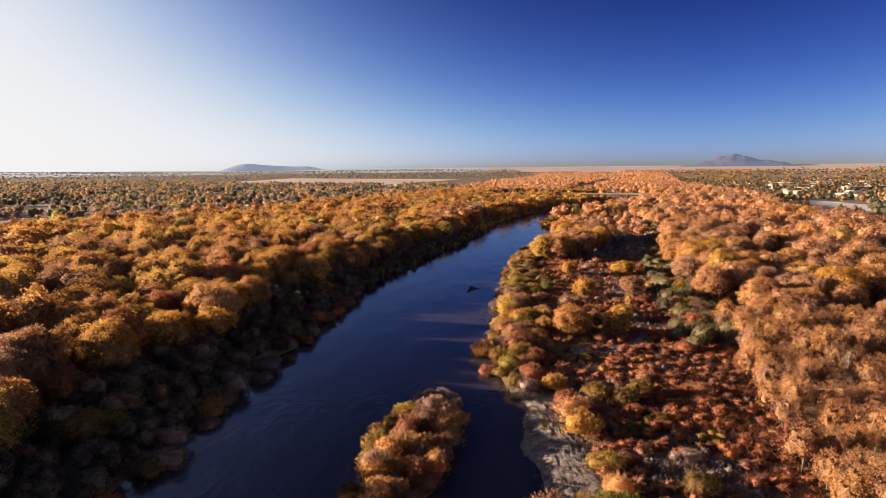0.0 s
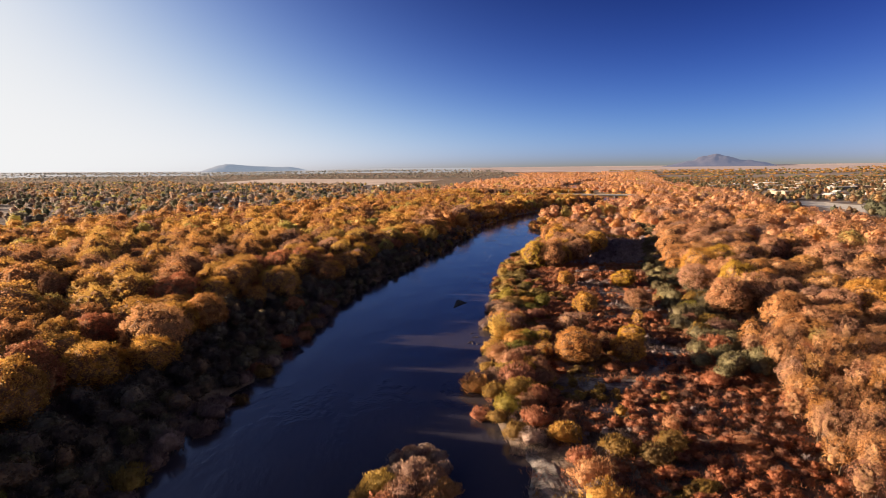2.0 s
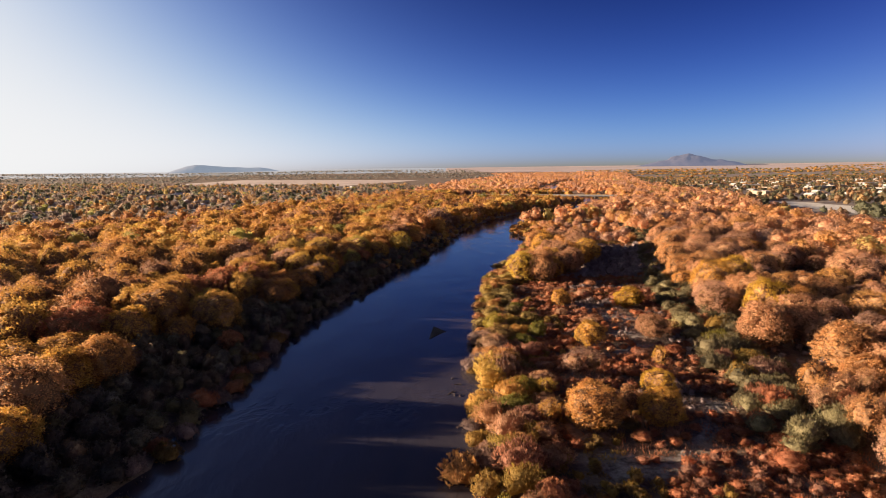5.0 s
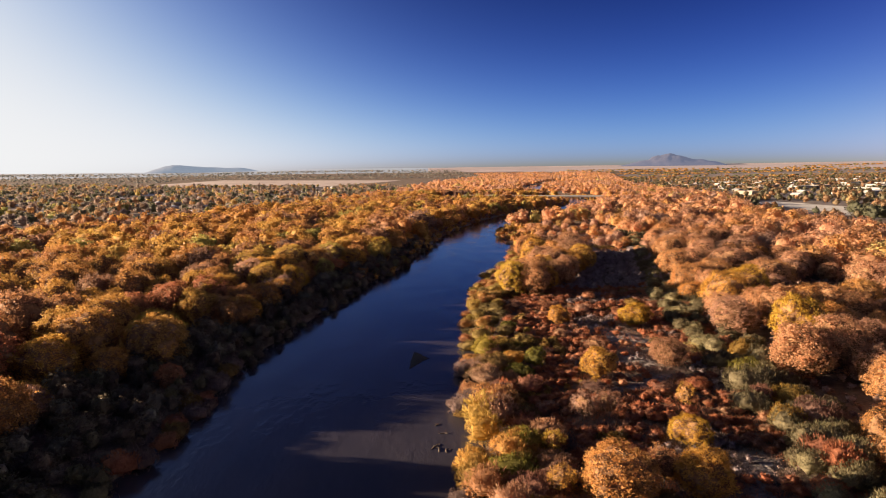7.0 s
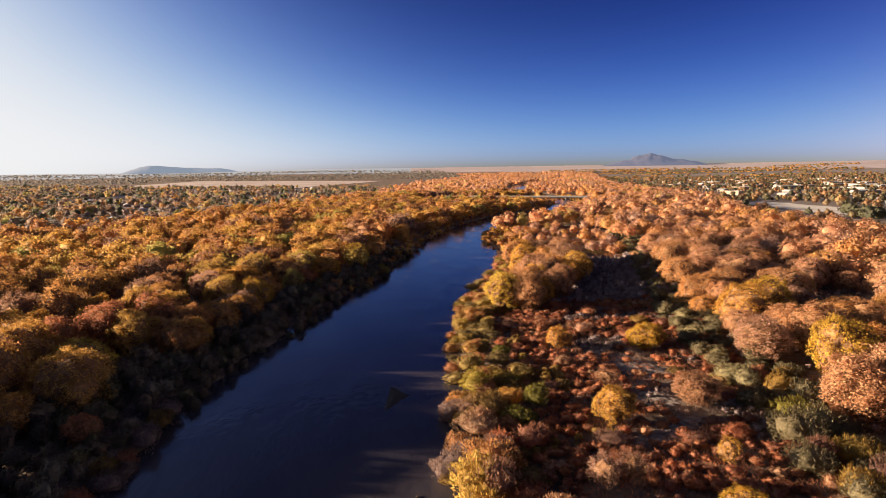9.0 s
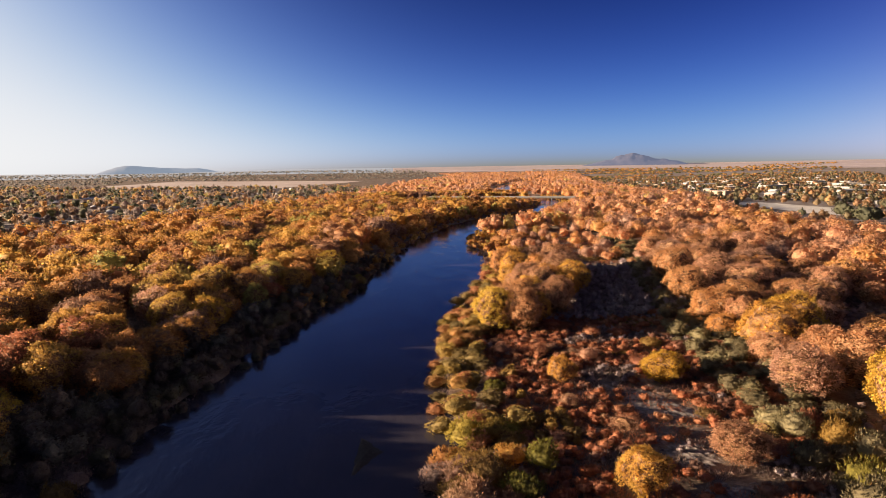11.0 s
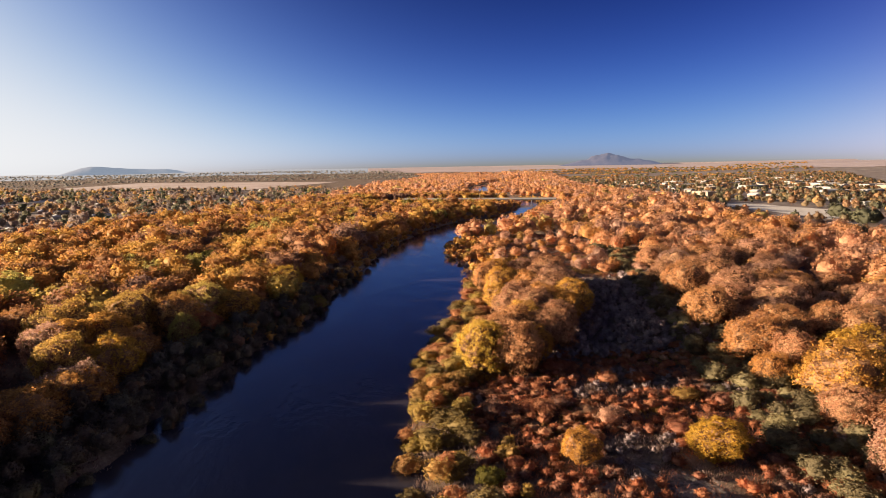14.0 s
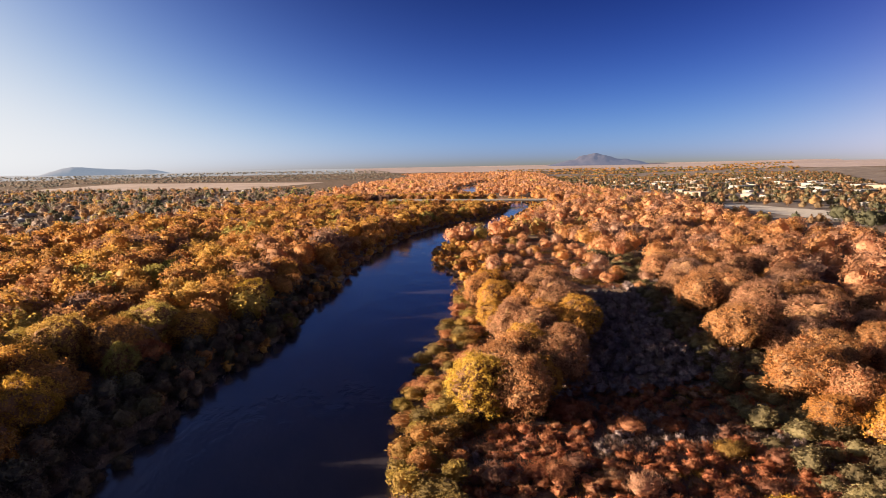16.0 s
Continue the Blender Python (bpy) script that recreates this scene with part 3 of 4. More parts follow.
TINT_WORDS = {"gold": "golden rust cottonwood with a broad lumpy autumn crown", "peach": "pale orange cottonwood with a dry autumn crown", "yellow": "bright yellow cottonwood with a full crown",
              "blush": "pale pinkish orange cottonwood", "amber": "tall deep golden cottonwood with a broad crown", "rust": "rust brown cottonwood with a thinning crown", "olive": "olive cottonwood turning yellow", "silver": "grey leafed olive tree beside the cottonwoods", "mauve": "nearly bare greyish cottonwood with thin brown leaves", "lime": "yellow green cottonwood in early autumn colour"}
SHRUB_WORDS = {"gold": "golden orange willow shrub on the river bank", "peach": "pale orange willow shrub in dry brush", "yellow": "small bright yellow willow shrub", "blush": "golden orange willow shrub on the river bank", "rust": "red brown tamarisk shrub in dry brush",
               "olive": "olive green willow shrub at the river bank", "silver": "silver grey olive shrub at the wood's edge", "mauve": "dry greyish brown shrub losing its leaves", "lime": "bright yellow green willow shrub"}

rng = np.random.default_rng(5)


def jittered(x0, x1, y0, y1, step, seed, jitter=0.42):
    r = np.random.default_rng(seed)
    xs, ys = np.meshgrid(np.arange(x0, x1, step), np.arange(y0, y1, step))
    xs = xs + (np.arange(xs.shape[0])[:, None] % 2) * step * 0.5
    p = np.stack([xs.ravel(), ys.ravel()], 1)
    return p + r.uniform(-jitter, jitter, p.shape) * step


# --- trees that stand alone on the east flat: x, y, height, crown width, palette, kind ---
LONE = [
    (50, 210, 7.6, 9.0, "amber", "c"), (54, 254, 6.4, 7.6, "amber", "c"), (76, 251, 7.2, 11.0, "yellow", "c"), (69, 215, 7.2, 10.0, "blush", "c"),
    (60.5, 191, 6.0, 3.8, "amber", "s"), (54, 177, 5.4, 8.0, "yellow", "c"), (35, 161, 9.4, 12.5, "blush", "c"), (43, 164, 7.2, 5.6, "blush", "s"), (47.5, 161, 7.8, 9.0, "amber", "c"),
    (39, 187, 6.6, 5.4, "peach", "s"), (43.5, 187, 6.4, 5.6, "blush", "s"), (30, 176, 5.0, 4.5, "yellow", "s"), (56, 228, 4.0, 6.0, "rust", "s"), (78, 222, 3.4, 5.0, "peach", "s"), (27.5, 163, 5.6, 5.0, "amber", "s"),
]
# broad dome shrubs of the east bank: x, y, scale, palette
DOMES = [(19.5, 128, 1.45, "rust"), (18.2, 142, 1.3, "olive"), (13.4, 142, 1.2, "olive"), (19.5, 160.5, 1.35, "rust"), (14, 158, 1.15, "olive"), (19.8, 184, 1.6, "gold"), (38, 219.5, 1.3, "lime"), (38.4, 252, 1.1, "lime"), (43.2, 124, 0.8, "peach"), (17.6, 121, 0.9, "mauve"), (31, 116, 1.35, "olive"), (36, 112, 1.2, "olive")]
# the grove between the river and the flat
GROVE = [(50, 299), (57, 295), (55, 307), (63, 303), (62, 314), (70, 311), (68, 323), (76, 320), (74, 333), (83, 331), (70, 341), (81, 343), (90, 342), (76, 352), (88, 354), (70, 357), (83, 364), (94, 363), (76, 372), (90, 374), (97, 382), (83, 383), (74, 382), (91, 392), (80, 394), (100, 393)]
taken = []
for x, y, h, w, pal, kind in LONE:
    K = COTTONWOOD if kind == "c" else SAPLING
    v = int(rng.integers(len(K.variants)))
    s = w / 2 / K.variants[v][3]
    K.plant(x, y, pal, v, rng.uniform(0, 6.28), s, TINT_WORDS[pal], "trees on the flat", tall=h / (K.variants[v][2] * s))
    taken.append((x, y, w / 2))
for i, (x, y) in enumerate(GROVE):
    pal = "yellow" if i == 0 else ("blush" if i % 3 else "amber")
    v = i % 6
    COTTONWOOD.plant(x, y, pal, v, rng.uniform(0, 6.28), rng.uniform(0.98, 1.2), TINT_WORDS[pal], "grove by the river", tall=rng.uniform(0.82, 0.98))
    taken.append((x, y, 4.5))
for x, y, sc, pal in DOMES:
    SHRUB.plant(x, y, pal, int(rng.integers(4)), rng.uniform(0, 6.28), sc, SHRUB_WORDS[pal], "shrubs of the east bank")
    taken.append((x, y, 2.6 * sc))
# the large trees that stand out of the woods: x, y, height, crown width, palette
TALL = [
    (112, 264, 13.0, 16, "amber"), (124, 271, 13.0, 17, "yellow"), (106, 222, 14.0, 14, "yellow"), (93, 203, 11.5, 15, "peach"), (103, 206, 13.0, 16, "peach"), (113, 238, 12.5, 18, "blush"),
    (115, 279, 10.0, 12, "peach"), (148, 324, 11.5, 20, "peach"), (136, 331, 10.5, 17, "peach"), (126, 186, 14.0, 20, "amber"), (140, 196, 12.5, 17, "peach"),
    (-33, 313, 10.5, 15, "yellow"), (-25, 353, 9.0, 13, "mauve"), (11, 377, 5.5, 8, "lime"), (-1, 404, 11.0, 17, "yellow"), (-13, 362, 10.5, 17, "amber"), (10, 453, 10.0, 12, "rust"), (-39, 461, 10.5, 13, "lime"),
    (-82, 152, 12.0, 17, "amber"), (-71, 147, 11.5, 15, "amber"), (-62, 154, 10.5, 14, "amber"), (-80, 186, 12.0, 18, "amber"), (-68, 182, 11.0, 15, "amber"), (-75, 112, 8.0, 9, "rust"), (-79, 101, 9.0, 11, "amber"),
    (-63, 98, 5.0, 14, "lime"), (-71, 218, 12.0, 16, "amber"), (-44, 215, 6.0, 7, "rust"), (-79, 269, 11.5, 20, "amber"), (-58, 246, 10.5, 15, "yellow"),
]
for x, y, h, w, pal in TALL:
    v = int(rng.integers(6))
    s = w / 2 / COTTONWOOD.variants[v][3]
    COTTONWOOD.plant(x, y, pal, v, rng.uniform(0, 6.28), s, TINT_WORDS[pal], "large trees along the river", tall=(1.15 if x > 80 else 1.06) * h / (COTTONWOOD.variants[v][2] * s))
    taken.append((x, y, w * 0.36))
taken = np.array(taken)


def free(x, y, margin):
    return np.all(np.hypot(taken[:, 0] - x, taken[:, 1] - y) > taken[:, 2] + margin)


def low_by_bridge(x, y):
    """Trees stay low before the bridge, and none stands on it."""
    c, n = math.cos(-0.37), math.sin(-0.37)
    u, v = (x - 118) * c + (y - 976) * n, (y - 976) * c - (x - 118) * n
    if not -40 < u < 230:
        return 1.0
    return 0.0 if abs(v) < 11 else 0.42 if -55 < v < 0 else 0.62 if -130 < v < 0 else 1.0


# --- the near woods, tree by tree ---
far_gold, far_peach = [], []


def drift(x, y, seed):
    """A tone that drifts through the woods, with some of its own for each tree."""
    return float(np.clip(0.52 + 0.55 * noise.noise(Vector((x * 0.022, y * 0.022, seed))) + rng.uniform(-0.36, 0.36), 0, 1))


count = 0
for x, y in jittered(-360, 280, 30, 1040, 11.6, 71, 0.5):
    inside = bank_left(y) - x
    if inside < np.interp(y, STRIP_Y, STRIP_X) or x < np.interp(y, WOODS_Y, WOODS_X):
        continue
    if not free(x, y, 1.5):
        continue
    near = inside < 56 and 62 < y < 372
    h = rng.uniform(0.92, 1.42) * (0.85 if inside < np.interp(y, STRIP_Y, STRIP_X) + 9 else 1.0)
    h *= low_by_bridge(x, y)
    gap = abs(y - 188 + 0.16 * (x - 8)) < 7 and x > -125
    if near and count < 140:
        pal = rng.choice(["gold", "gold", "gold", "amber", "rust", "gold", "gold", "rust", "peach"])
        if y < 178 and inside < 45:
            h = max(h, 1.2)
        COTTONWOOD.plant(x, y, pal, int(rng.integers(6)), rng.uniform(0, 6.28), h, TINT_WORDS[pal], "cottonwoods of the west bank", tall=min(rng.uniform(0.96 if y < 178 else 0.86, 1.06), ((0.188 if y < 178 else 0.172) * (bank_right(y) - 1 - x) * rng.uniform(0.95, 1.06)) / (13.0 * h)) * (0.6 if gap else 1.0))
        count += 1
    else:
        if h > 0:
            far_gold.append((x, y, h, drift(x, y, 1.0)))
count_east = 0
for x, y in jittered(30, 520, 30, 1040, 11.8, 72, 0.5):
    edge = np.interp(y, EDGE_Y, EDGE_X)
    if y > 545:
        edge = bank_right(y) + 8
    if x < edge or x > np.interp(y, TOWN_Y, TOWN_X) or x < bank_right(y) + 9:
        continue
    if y < 165 and x < edge + 50:
        continue
    if y > 560 and x < bank_right(y) + 32 or y < 198 and x < edge + 13:
        continue
    if not free(x, y, 1.5) or ((x - 166) / 11) ** 2 + ((y - 284) / 12) ** 2 < 1 or ((x - 154) / 10) ** 2 + ((y - 266) / 13) ** 2 < 1:
        continue
    near = x - edge < 56 and 150 < y < 420
    h = rng.uniform(0.72, 1.34)
    h *= low_by_bridge(x, y)
    if near and count_east < 130:
        pal = rng.choice(["peach", "peach", "blush", "peach", "blush", "peach", "peach"])
        COTTONWOOD.plant(x, y, pal, int(rng.integers(6)), rng.uniform(0, 6.28), h, TINT_WORDS[pal], "cottonwoods of the east side", tall=rng.uniform(0.74, 0.94))
        count_east += 1
    else:
        if h > 0:
            far_peach.append((x, y, h, drift(x, y, 4.0)))
n_sap = 0
for x, y in jittered(30, 170, 56, 178, 4.7, 73):
    edge = np.interp(y, EDGE_Y, EDGE_X)
    if edge + 1 < x < edge + 58 and n_sap < 298 and free(x, y, 0.5):
        pal = rng.choice(["blush", "blush", "blush", "blush", "peach", "rust"])
        SAPLING.plant(x, y, pal, int(rng.integers(4)), rng.uniform(0, 6.28), rng.uniform(0.85, 1.25), "slender young cottonwood with pale orange leaves", "young cottonwoods of the east side")
        n_sap += 1

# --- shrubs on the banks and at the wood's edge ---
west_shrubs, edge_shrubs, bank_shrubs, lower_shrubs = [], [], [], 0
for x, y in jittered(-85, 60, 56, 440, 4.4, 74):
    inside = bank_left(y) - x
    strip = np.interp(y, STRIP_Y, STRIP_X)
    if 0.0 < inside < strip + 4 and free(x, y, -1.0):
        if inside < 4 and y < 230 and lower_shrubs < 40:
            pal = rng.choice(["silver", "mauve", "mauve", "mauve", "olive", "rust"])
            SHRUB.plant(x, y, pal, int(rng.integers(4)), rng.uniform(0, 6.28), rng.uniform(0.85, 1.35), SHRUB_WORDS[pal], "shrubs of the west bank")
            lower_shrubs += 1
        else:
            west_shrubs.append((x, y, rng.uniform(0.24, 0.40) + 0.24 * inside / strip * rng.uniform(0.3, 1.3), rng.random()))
for x, y in jittered(0, 110, 66, 400, 4.6, 75):
    inside = x - bank_right(y)
    if -0.3 < inside < 15 and free(x, y, 0.5) and not (78 < y < 121 and inside < 12):
        if y > 235:
            bank_shrubs.append((x, y, rng.uniform(0.34, 0.62), rng.random()))
            continue
        pal = rng.choice(["olive", "olive", "olive", "olive", "gold", "gold", "rust", "rust", "rust", "rust", "blush", "blush", "mauve", "lime"])
        SHRUB.plant(x, y, pal, int(rng.integers(4)), rng.uniform(0, 6.28), rng.uniform(1.0, 1.9), SHRUB_WORDS[pal], "shrubs of the east bank", tall=rng.uniform(0.7, 1.0))
for x, y in jittered(-20, 14, 60, 130, 3.2, 76):
    if islet(x, y) > 0.38:
        side = x + 5.4 - 0.194 * (y - 96)
        pal = "mauve" if y > 109 else "olive" if side < -3.6 else rng.choice(["blush", "peach", "blush", "rust", "gold"])
        SHRUB.plant(x, y, pal, int(rng.integers(4)), rng.uniform(0, 6.28), rng.uniform(0.9, 1.25) * (0.7 if y > 109 else 1.0), SHRUB_WORDS[pal].replace("bank", "islet"), "shrubs of the islet")
for x, y in jittered(50, 210, 150, 480, 4.6, 77):
    edge = np.interp(y, EDGE_Y, EDGE_X)
    if -11 < x - edge < 4 and free(x, y, -0.5):
        if y > 225:
            edge_shrubs.append((x, y, rng.uniform(0.34, 0.6), rng.random()))
            continue
        pal = rng.choice(["silver", "silver", "silver", "silver", "silver", "olive", "rust", "lime"])
        SHRUB.plant(x, y, pal, int(rng.integers(4)), rng.uniform(0, 6.28), rng.uniform(0.95, 1.7), SHRUB_WORDS[pal], "shrubs at the wood's edge")


for x, y in jittered(20, 130, 70, 300, 10.0, 78, 0.6):
    f = noise.noise(Vector((x * 0.05, y * 0.05, 12.0)))
    sandy = on_sand(x, y)
    if bank_right(y) + 14 < x < np.interp(y, EDGE_Y, EDGE_X) - 3 and free(x, y, 1.0) and not sandy and rng.random() < 0.62:
        pal = "rust" if x > 40 and f > -0.2 else rng.choice(["mauve", "olive", "rust", "peach"])
        SHRUB.plant(x, y, pal, int(rng.integers(4)), rng.uniform(0, 6.28), rng.uniform(0.7, 1.35), SHRUB_WORDS[pal].replace("on the river bank", "on the dry flat"), "shrubs of the flat", tall=rng.uniform(0.55, 0.8))


# --- the woods beyond, too many to count ---
def woods(name, spots, palette, detail, label, seed, squash=1.0, stretch=1.0, blade=0.0):
    """Joined far trees: every one a billowing crown with leaf sprays. spots: x, y, scale, tint."""
    r = np.random.default_rng(seed)
    kinds = []
    boughs, level, number, size, jitter, heart = {3: (18, 3, 3300, 0.200, 0.34, 0.76), 2: (15, 2, 800, 0.36, 0.40, 0.74), 1: (12, 2, 280, 0.55, 0.5, 0.75), 0: (9, 2, 160, 0.60, 0.55, 0.76), 5: (9, 2, 130, 0.55, 0.6, 0.72), -1: (8, 1, 50, 1.0, 0.7, 0.72), 4: (10, 2, 280, 0.26, 0.4, 0.78)}[detail]
    for _ in range(7):
        R, H = r.uniform(5.4, 7.0), r.uniform(11, 14)
        kinds.append(crown_arrays(r, R, H, -0.8, boughs, level, number, size, 6, jitter, blade, 0.24, 0.34, heart, 0.055))
    V, T, C, S, I, o = [], [], [], [], [], 0
    for x, y, s, tint in spots:
        v, f, nv, _, inside = kinds[r.integers(7)]
        I.append(inside)
        a = r.uniform(0, 6.28)
        ca, sa = math.cos(a), math.sin(a)
        w = v * s * np.array([r.uniform(1, stretch), 1, r.uniform(0.76, 0.98) * squash])
        if stretch > 1:
            ca, sa = 1.0, 0.0
        V.append(np.stack([w[:, 0] * ca - w[:, 1] * sa + x, w[:, 0] * sa + w[:, 1] * ca + y, w[:, 2] + float(land(x, y))], 1))
        T.append(f + o)
        C.append(np.full(len(v), tint))
        S.append(np.stack([nv[:, 0] * ca - nv[:, 1] * sa, nv[:, 0] * sa + nv[:, 1] * ca, nv[:, 2]], 1))
        o += len(v)
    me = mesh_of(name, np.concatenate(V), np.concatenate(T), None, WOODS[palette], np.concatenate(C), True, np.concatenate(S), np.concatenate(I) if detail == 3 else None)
    return tagged(new(name, me), label, "woods", kind="stuff")


def close_by(s):
    return s[1] < 350 and -175 < s[0] < 190


def middle(s):
    return s[1] < 540 and not close_by(s)


def beyond(s):
    return s[1] >= 540 and not close_by(s)


woods("west_bank_thicket", west_shrubs, "thicket", 2, "grey brown willow thicket, tones darkened for the shaded bank", 31)
woods("edge_shrubs", edge_shrubs, "silver", 2, "silver grey olive shrubs along the wood's edge", 33, 0.7)
woods("east_bank_shrubs", bank_shrubs, "bank", 2, "olive and rust willow shrubs along the farther bank", 34, 0.65)
woods("west_woods", [s for s in far_gold if close_by(s)], "gold", 3, "golden and rust cottonwood woods, dense crowns", 1)
woods("west_woods_inland", [s for s in far_gold if middle(s)], "gold", 2, "golden and rust cottonwood woods away from the river", 2)
woods("west_woods_beyond", [s for s in far_gold if beyond(s)], "gold", 1, "golden and rust cottonwood woods far along the river", 12)
woods("east_woods", [s for s in far_peach if close_by(s)], "peach", 3, "pale orange cottonwood woods, dense crowns", 3)
woods("east_woods_inland", [s for s in far_peach if middle(s)], "peach", 2, "pale orange cottonwood woods away from the river", 4)
woods("east_woods_beyond", [s for s in far_peach if beyond(s)], "peach", 1, "pale orange cottonwood woods far along the river", 14)

far = []
for x, y in jittered(-100, 1100, 1040, 2900, 17.5, 78):
    if np.interp(y, WOODS_Y, WOODS_X) < x < np.interp(y, TOWN_Y, TOWN_X) and not (bank_left(y) - 6 < x < bank_right(y) + 6) and low_by_bridge(x, y):
        far.append((x, y, rng.uniform(0.95, 1.4), drift(x, y, 7.0)))
woods("far_river_woods", far, "peach", -1, "orange river woods in the far distance", 5)

edge_trees = []
for x, y in jittered(-20, 320, 330, 1040, 6.0, 86):
    a, c = bank_left(y) - x, x - bank_right(y)
    if 1 < a < 14:
        edge_trees.append((x, y, rng.uniform(0.3, 0.55), rng.random() * 0.8))
    elif 2 < c < (32 if y > 560 else 26 if y > 440 else 10) and y > 398:
        edge_trees.append((x, y, rng.uniform(0.28, 0.6) * (0.7 if y > 560 else 1.0), 0.3 + 0.7 * rng.random()))
woods("far_bank_shrubs", edge_trees, "gold", -1, "olive and golden willow thickets along the far banks", 9)
flat_trees = []
for x, y in jittered(60, 200, 392, 560, 9.0, 87):
    if bank_right(y) + 18 < x < np.interp(y, EDGE_Y, EDGE_X) and rng.random() < 0.5 and not on_sand(x, y):
        flat_trees.append((x, y, rng.uniform(0.35, 0.75), rng.random()))
woods("far_flat_trees", flat_trees, "peach", 2, "scattered small orange trees on the far flat", 10)

# --- low rounded brush in mounds, joined: grey in the hollow, red on the flat ---
grey_mounds, red_mounds, gold_mounds = [], [], []
for x, y in jittered(30, 175, 302, 400, 2.6, 91, 0.9):
    if bank_right(y) + 22 < x < np.interp(y, EDGE_Y, EDGE_X) + 2 and free(x, y, -1.5):
        if not on_sand(x, y):
            grey_mounds.append((x, y, rng.uniform(0.12, 0.30), rng.random()))
for x, y in jittered(24, 130, 66, 304, 2.2, 92, 0.9):
    f = noise.noise(Vector((x * 0.045, y * 0.045, 3.1))) + 0.5 * noise.noise(Vector((x * 0.13, y * 0.13, 9.0)))
    sandy = on_sand(x, y)
    if bank_right(y) + 13 < x < np.interp(y, EDGE_Y, EDGE_X) + 2 and free(x, y, 0.0) and (not sandy or rng.random() < 0.22):
        tall = 1.0 + 0.9 * max(0.0, noise.noise(Vector((x * 0.11, y * 0.11, 6.0))))
        if f > 0.24 and x < 48:
            gold_mounds.append((x, y, rng.uniform(0.15, 0.22) * tall, rng.random()))
        elif f < -0.30:
            grey_mounds.append((x, y, rng.uniform(0.09, 0.17), rng.random()))
        else:
            red_mounds.append((x, y, rng.uniform(0.17, 0.25) * (0.65 + 0.35 * tall), float(np.clip(0.42 + 0.6 * f + rng.uniform(-0.3, 0.3), 0, 1))))
woods("grey_brush_mounds", grey_mounds, "dry", 5, "dull mauve grey dry brush in rounded mounds", 21, 0.9, blade=2.6)
woods("red_brush_mounds", red_mounds, "rust", 4, "dense red brown brush in feathery mounds", 22, 0.62, blade=3.4)
woods("golden_brush_mounds", gold_mounds, "olive", 4, "olive gold brush in rounded mounds", 23, 0.8, blade=2.6)
undergrowth = []
for x, y in jittered(70, 215, 165, 330, 4.2, 94, 0.6):
    if x > np.interp(y, EDGE_Y, EDGE_X) - 2 and x - np.interp(y, EDGE_Y, EDGE_X) < 95:
        undergrowth.append((x, y, rng.uniform(0.14, 0.34), rng.random()))
woods("east_undergrowth", undergrowth, "mauve", -1, "dull brown undergrowth below the east cottonwoods", 24, 0.8)

gardens, far_gardens = [], []
for x, y in jittered(-1500, 300, 400, 1950, 13.5, 79, 0.5):
    if x < np.interp(y, WOODS_Y, WOODS_X) + 4 and abs(x) < y * 0.82 + 60 and noise.noise(Vector((x * 0.011, y * 0.011, 2.0))) > -0.16 + rng.uniform(-0.35, 0.35):
        if not (y > 1780 - 0.31 * (x + 760) and x > -760):
            (gardens if y < 1000 else far_gardens).append((x, y, rng.uniform(0.45, 1.15), rng.random()))
woods("garden_trees", gardens, "garden", 0, "mixed green and orange trees among gardens and houses", 6)
woods("garden_trees_beyond", far_gardens, "garden", -1, "mixed green and orange trees of the farther gardens", 16)
town_trees, far_town_trees = [], []
for x, y in jittered(330, 1900, 430, 2000, 13.5, 80, 0.5):
    if x > np.interp(y, TOWN_Y, TOWN_X) - 4 and x < y * 0.86 + 120 and not (418 < x < 500 and 585 < y < 795) and noise.noise(Vector((x * 0.012, y * 0.012, 5.0))) > -0.12 + rng.uniform(-0.3, 0.3):
        (town_trees if y < 950 else far_town_trees).append((x, y, rng.uniform(0.42, 0.95) * (1.3 if rng.random() < 0.12 else 1.0), rng.random()))
for x, y in ((424, 580), (415, 566), (428, 590), (405, 545), (398, 532), (410, 536)):
    town_trees.append((x, y, 1.2, 0.02))
woods("town_trees", town_trees, "town", 0, "orange and green street trees of the town", 7)
woods("town_trees_beyond", far_town_trees, "town", -1, "orange and green trees of the farther town", 17)
belts_west, belts_east = [], []
for x, y in jittered(-3300, 3300, 1900, 3900, 36, 88, 0.5):
    west = x < np.interp(y, WOODS_Y, WOODS_X)
    if abs(x) > y * 0.85 + 60 or noise.noise(Vector((x * 0.0018, y * 0.006, 1.0))) < (-0.2 if west else -0.05):
        continue
    if west and (y > 2450 or x < -760):
        belts_west.append((x, y, rng.uniform(0.55, 0.95), rng.random()))
    elif x > np.interp(y, TOWN_Y, TOWN_X) and y < 3300:
        belts_east.append((x, y, rng.uniform(0.8, 1.3), 0.25 + 0.7 * rng.random()))
woods("west_tree_belts", belts_west, "hazy", -1, "green and brown tree belts out to the horizon, greyed by painted haze", 8, 0.8, 2.5)
woods("east_tree_belts", belts_east, "green", -1, "belts of orange and green trees beyond the town", 18, 0.7, 2.5)


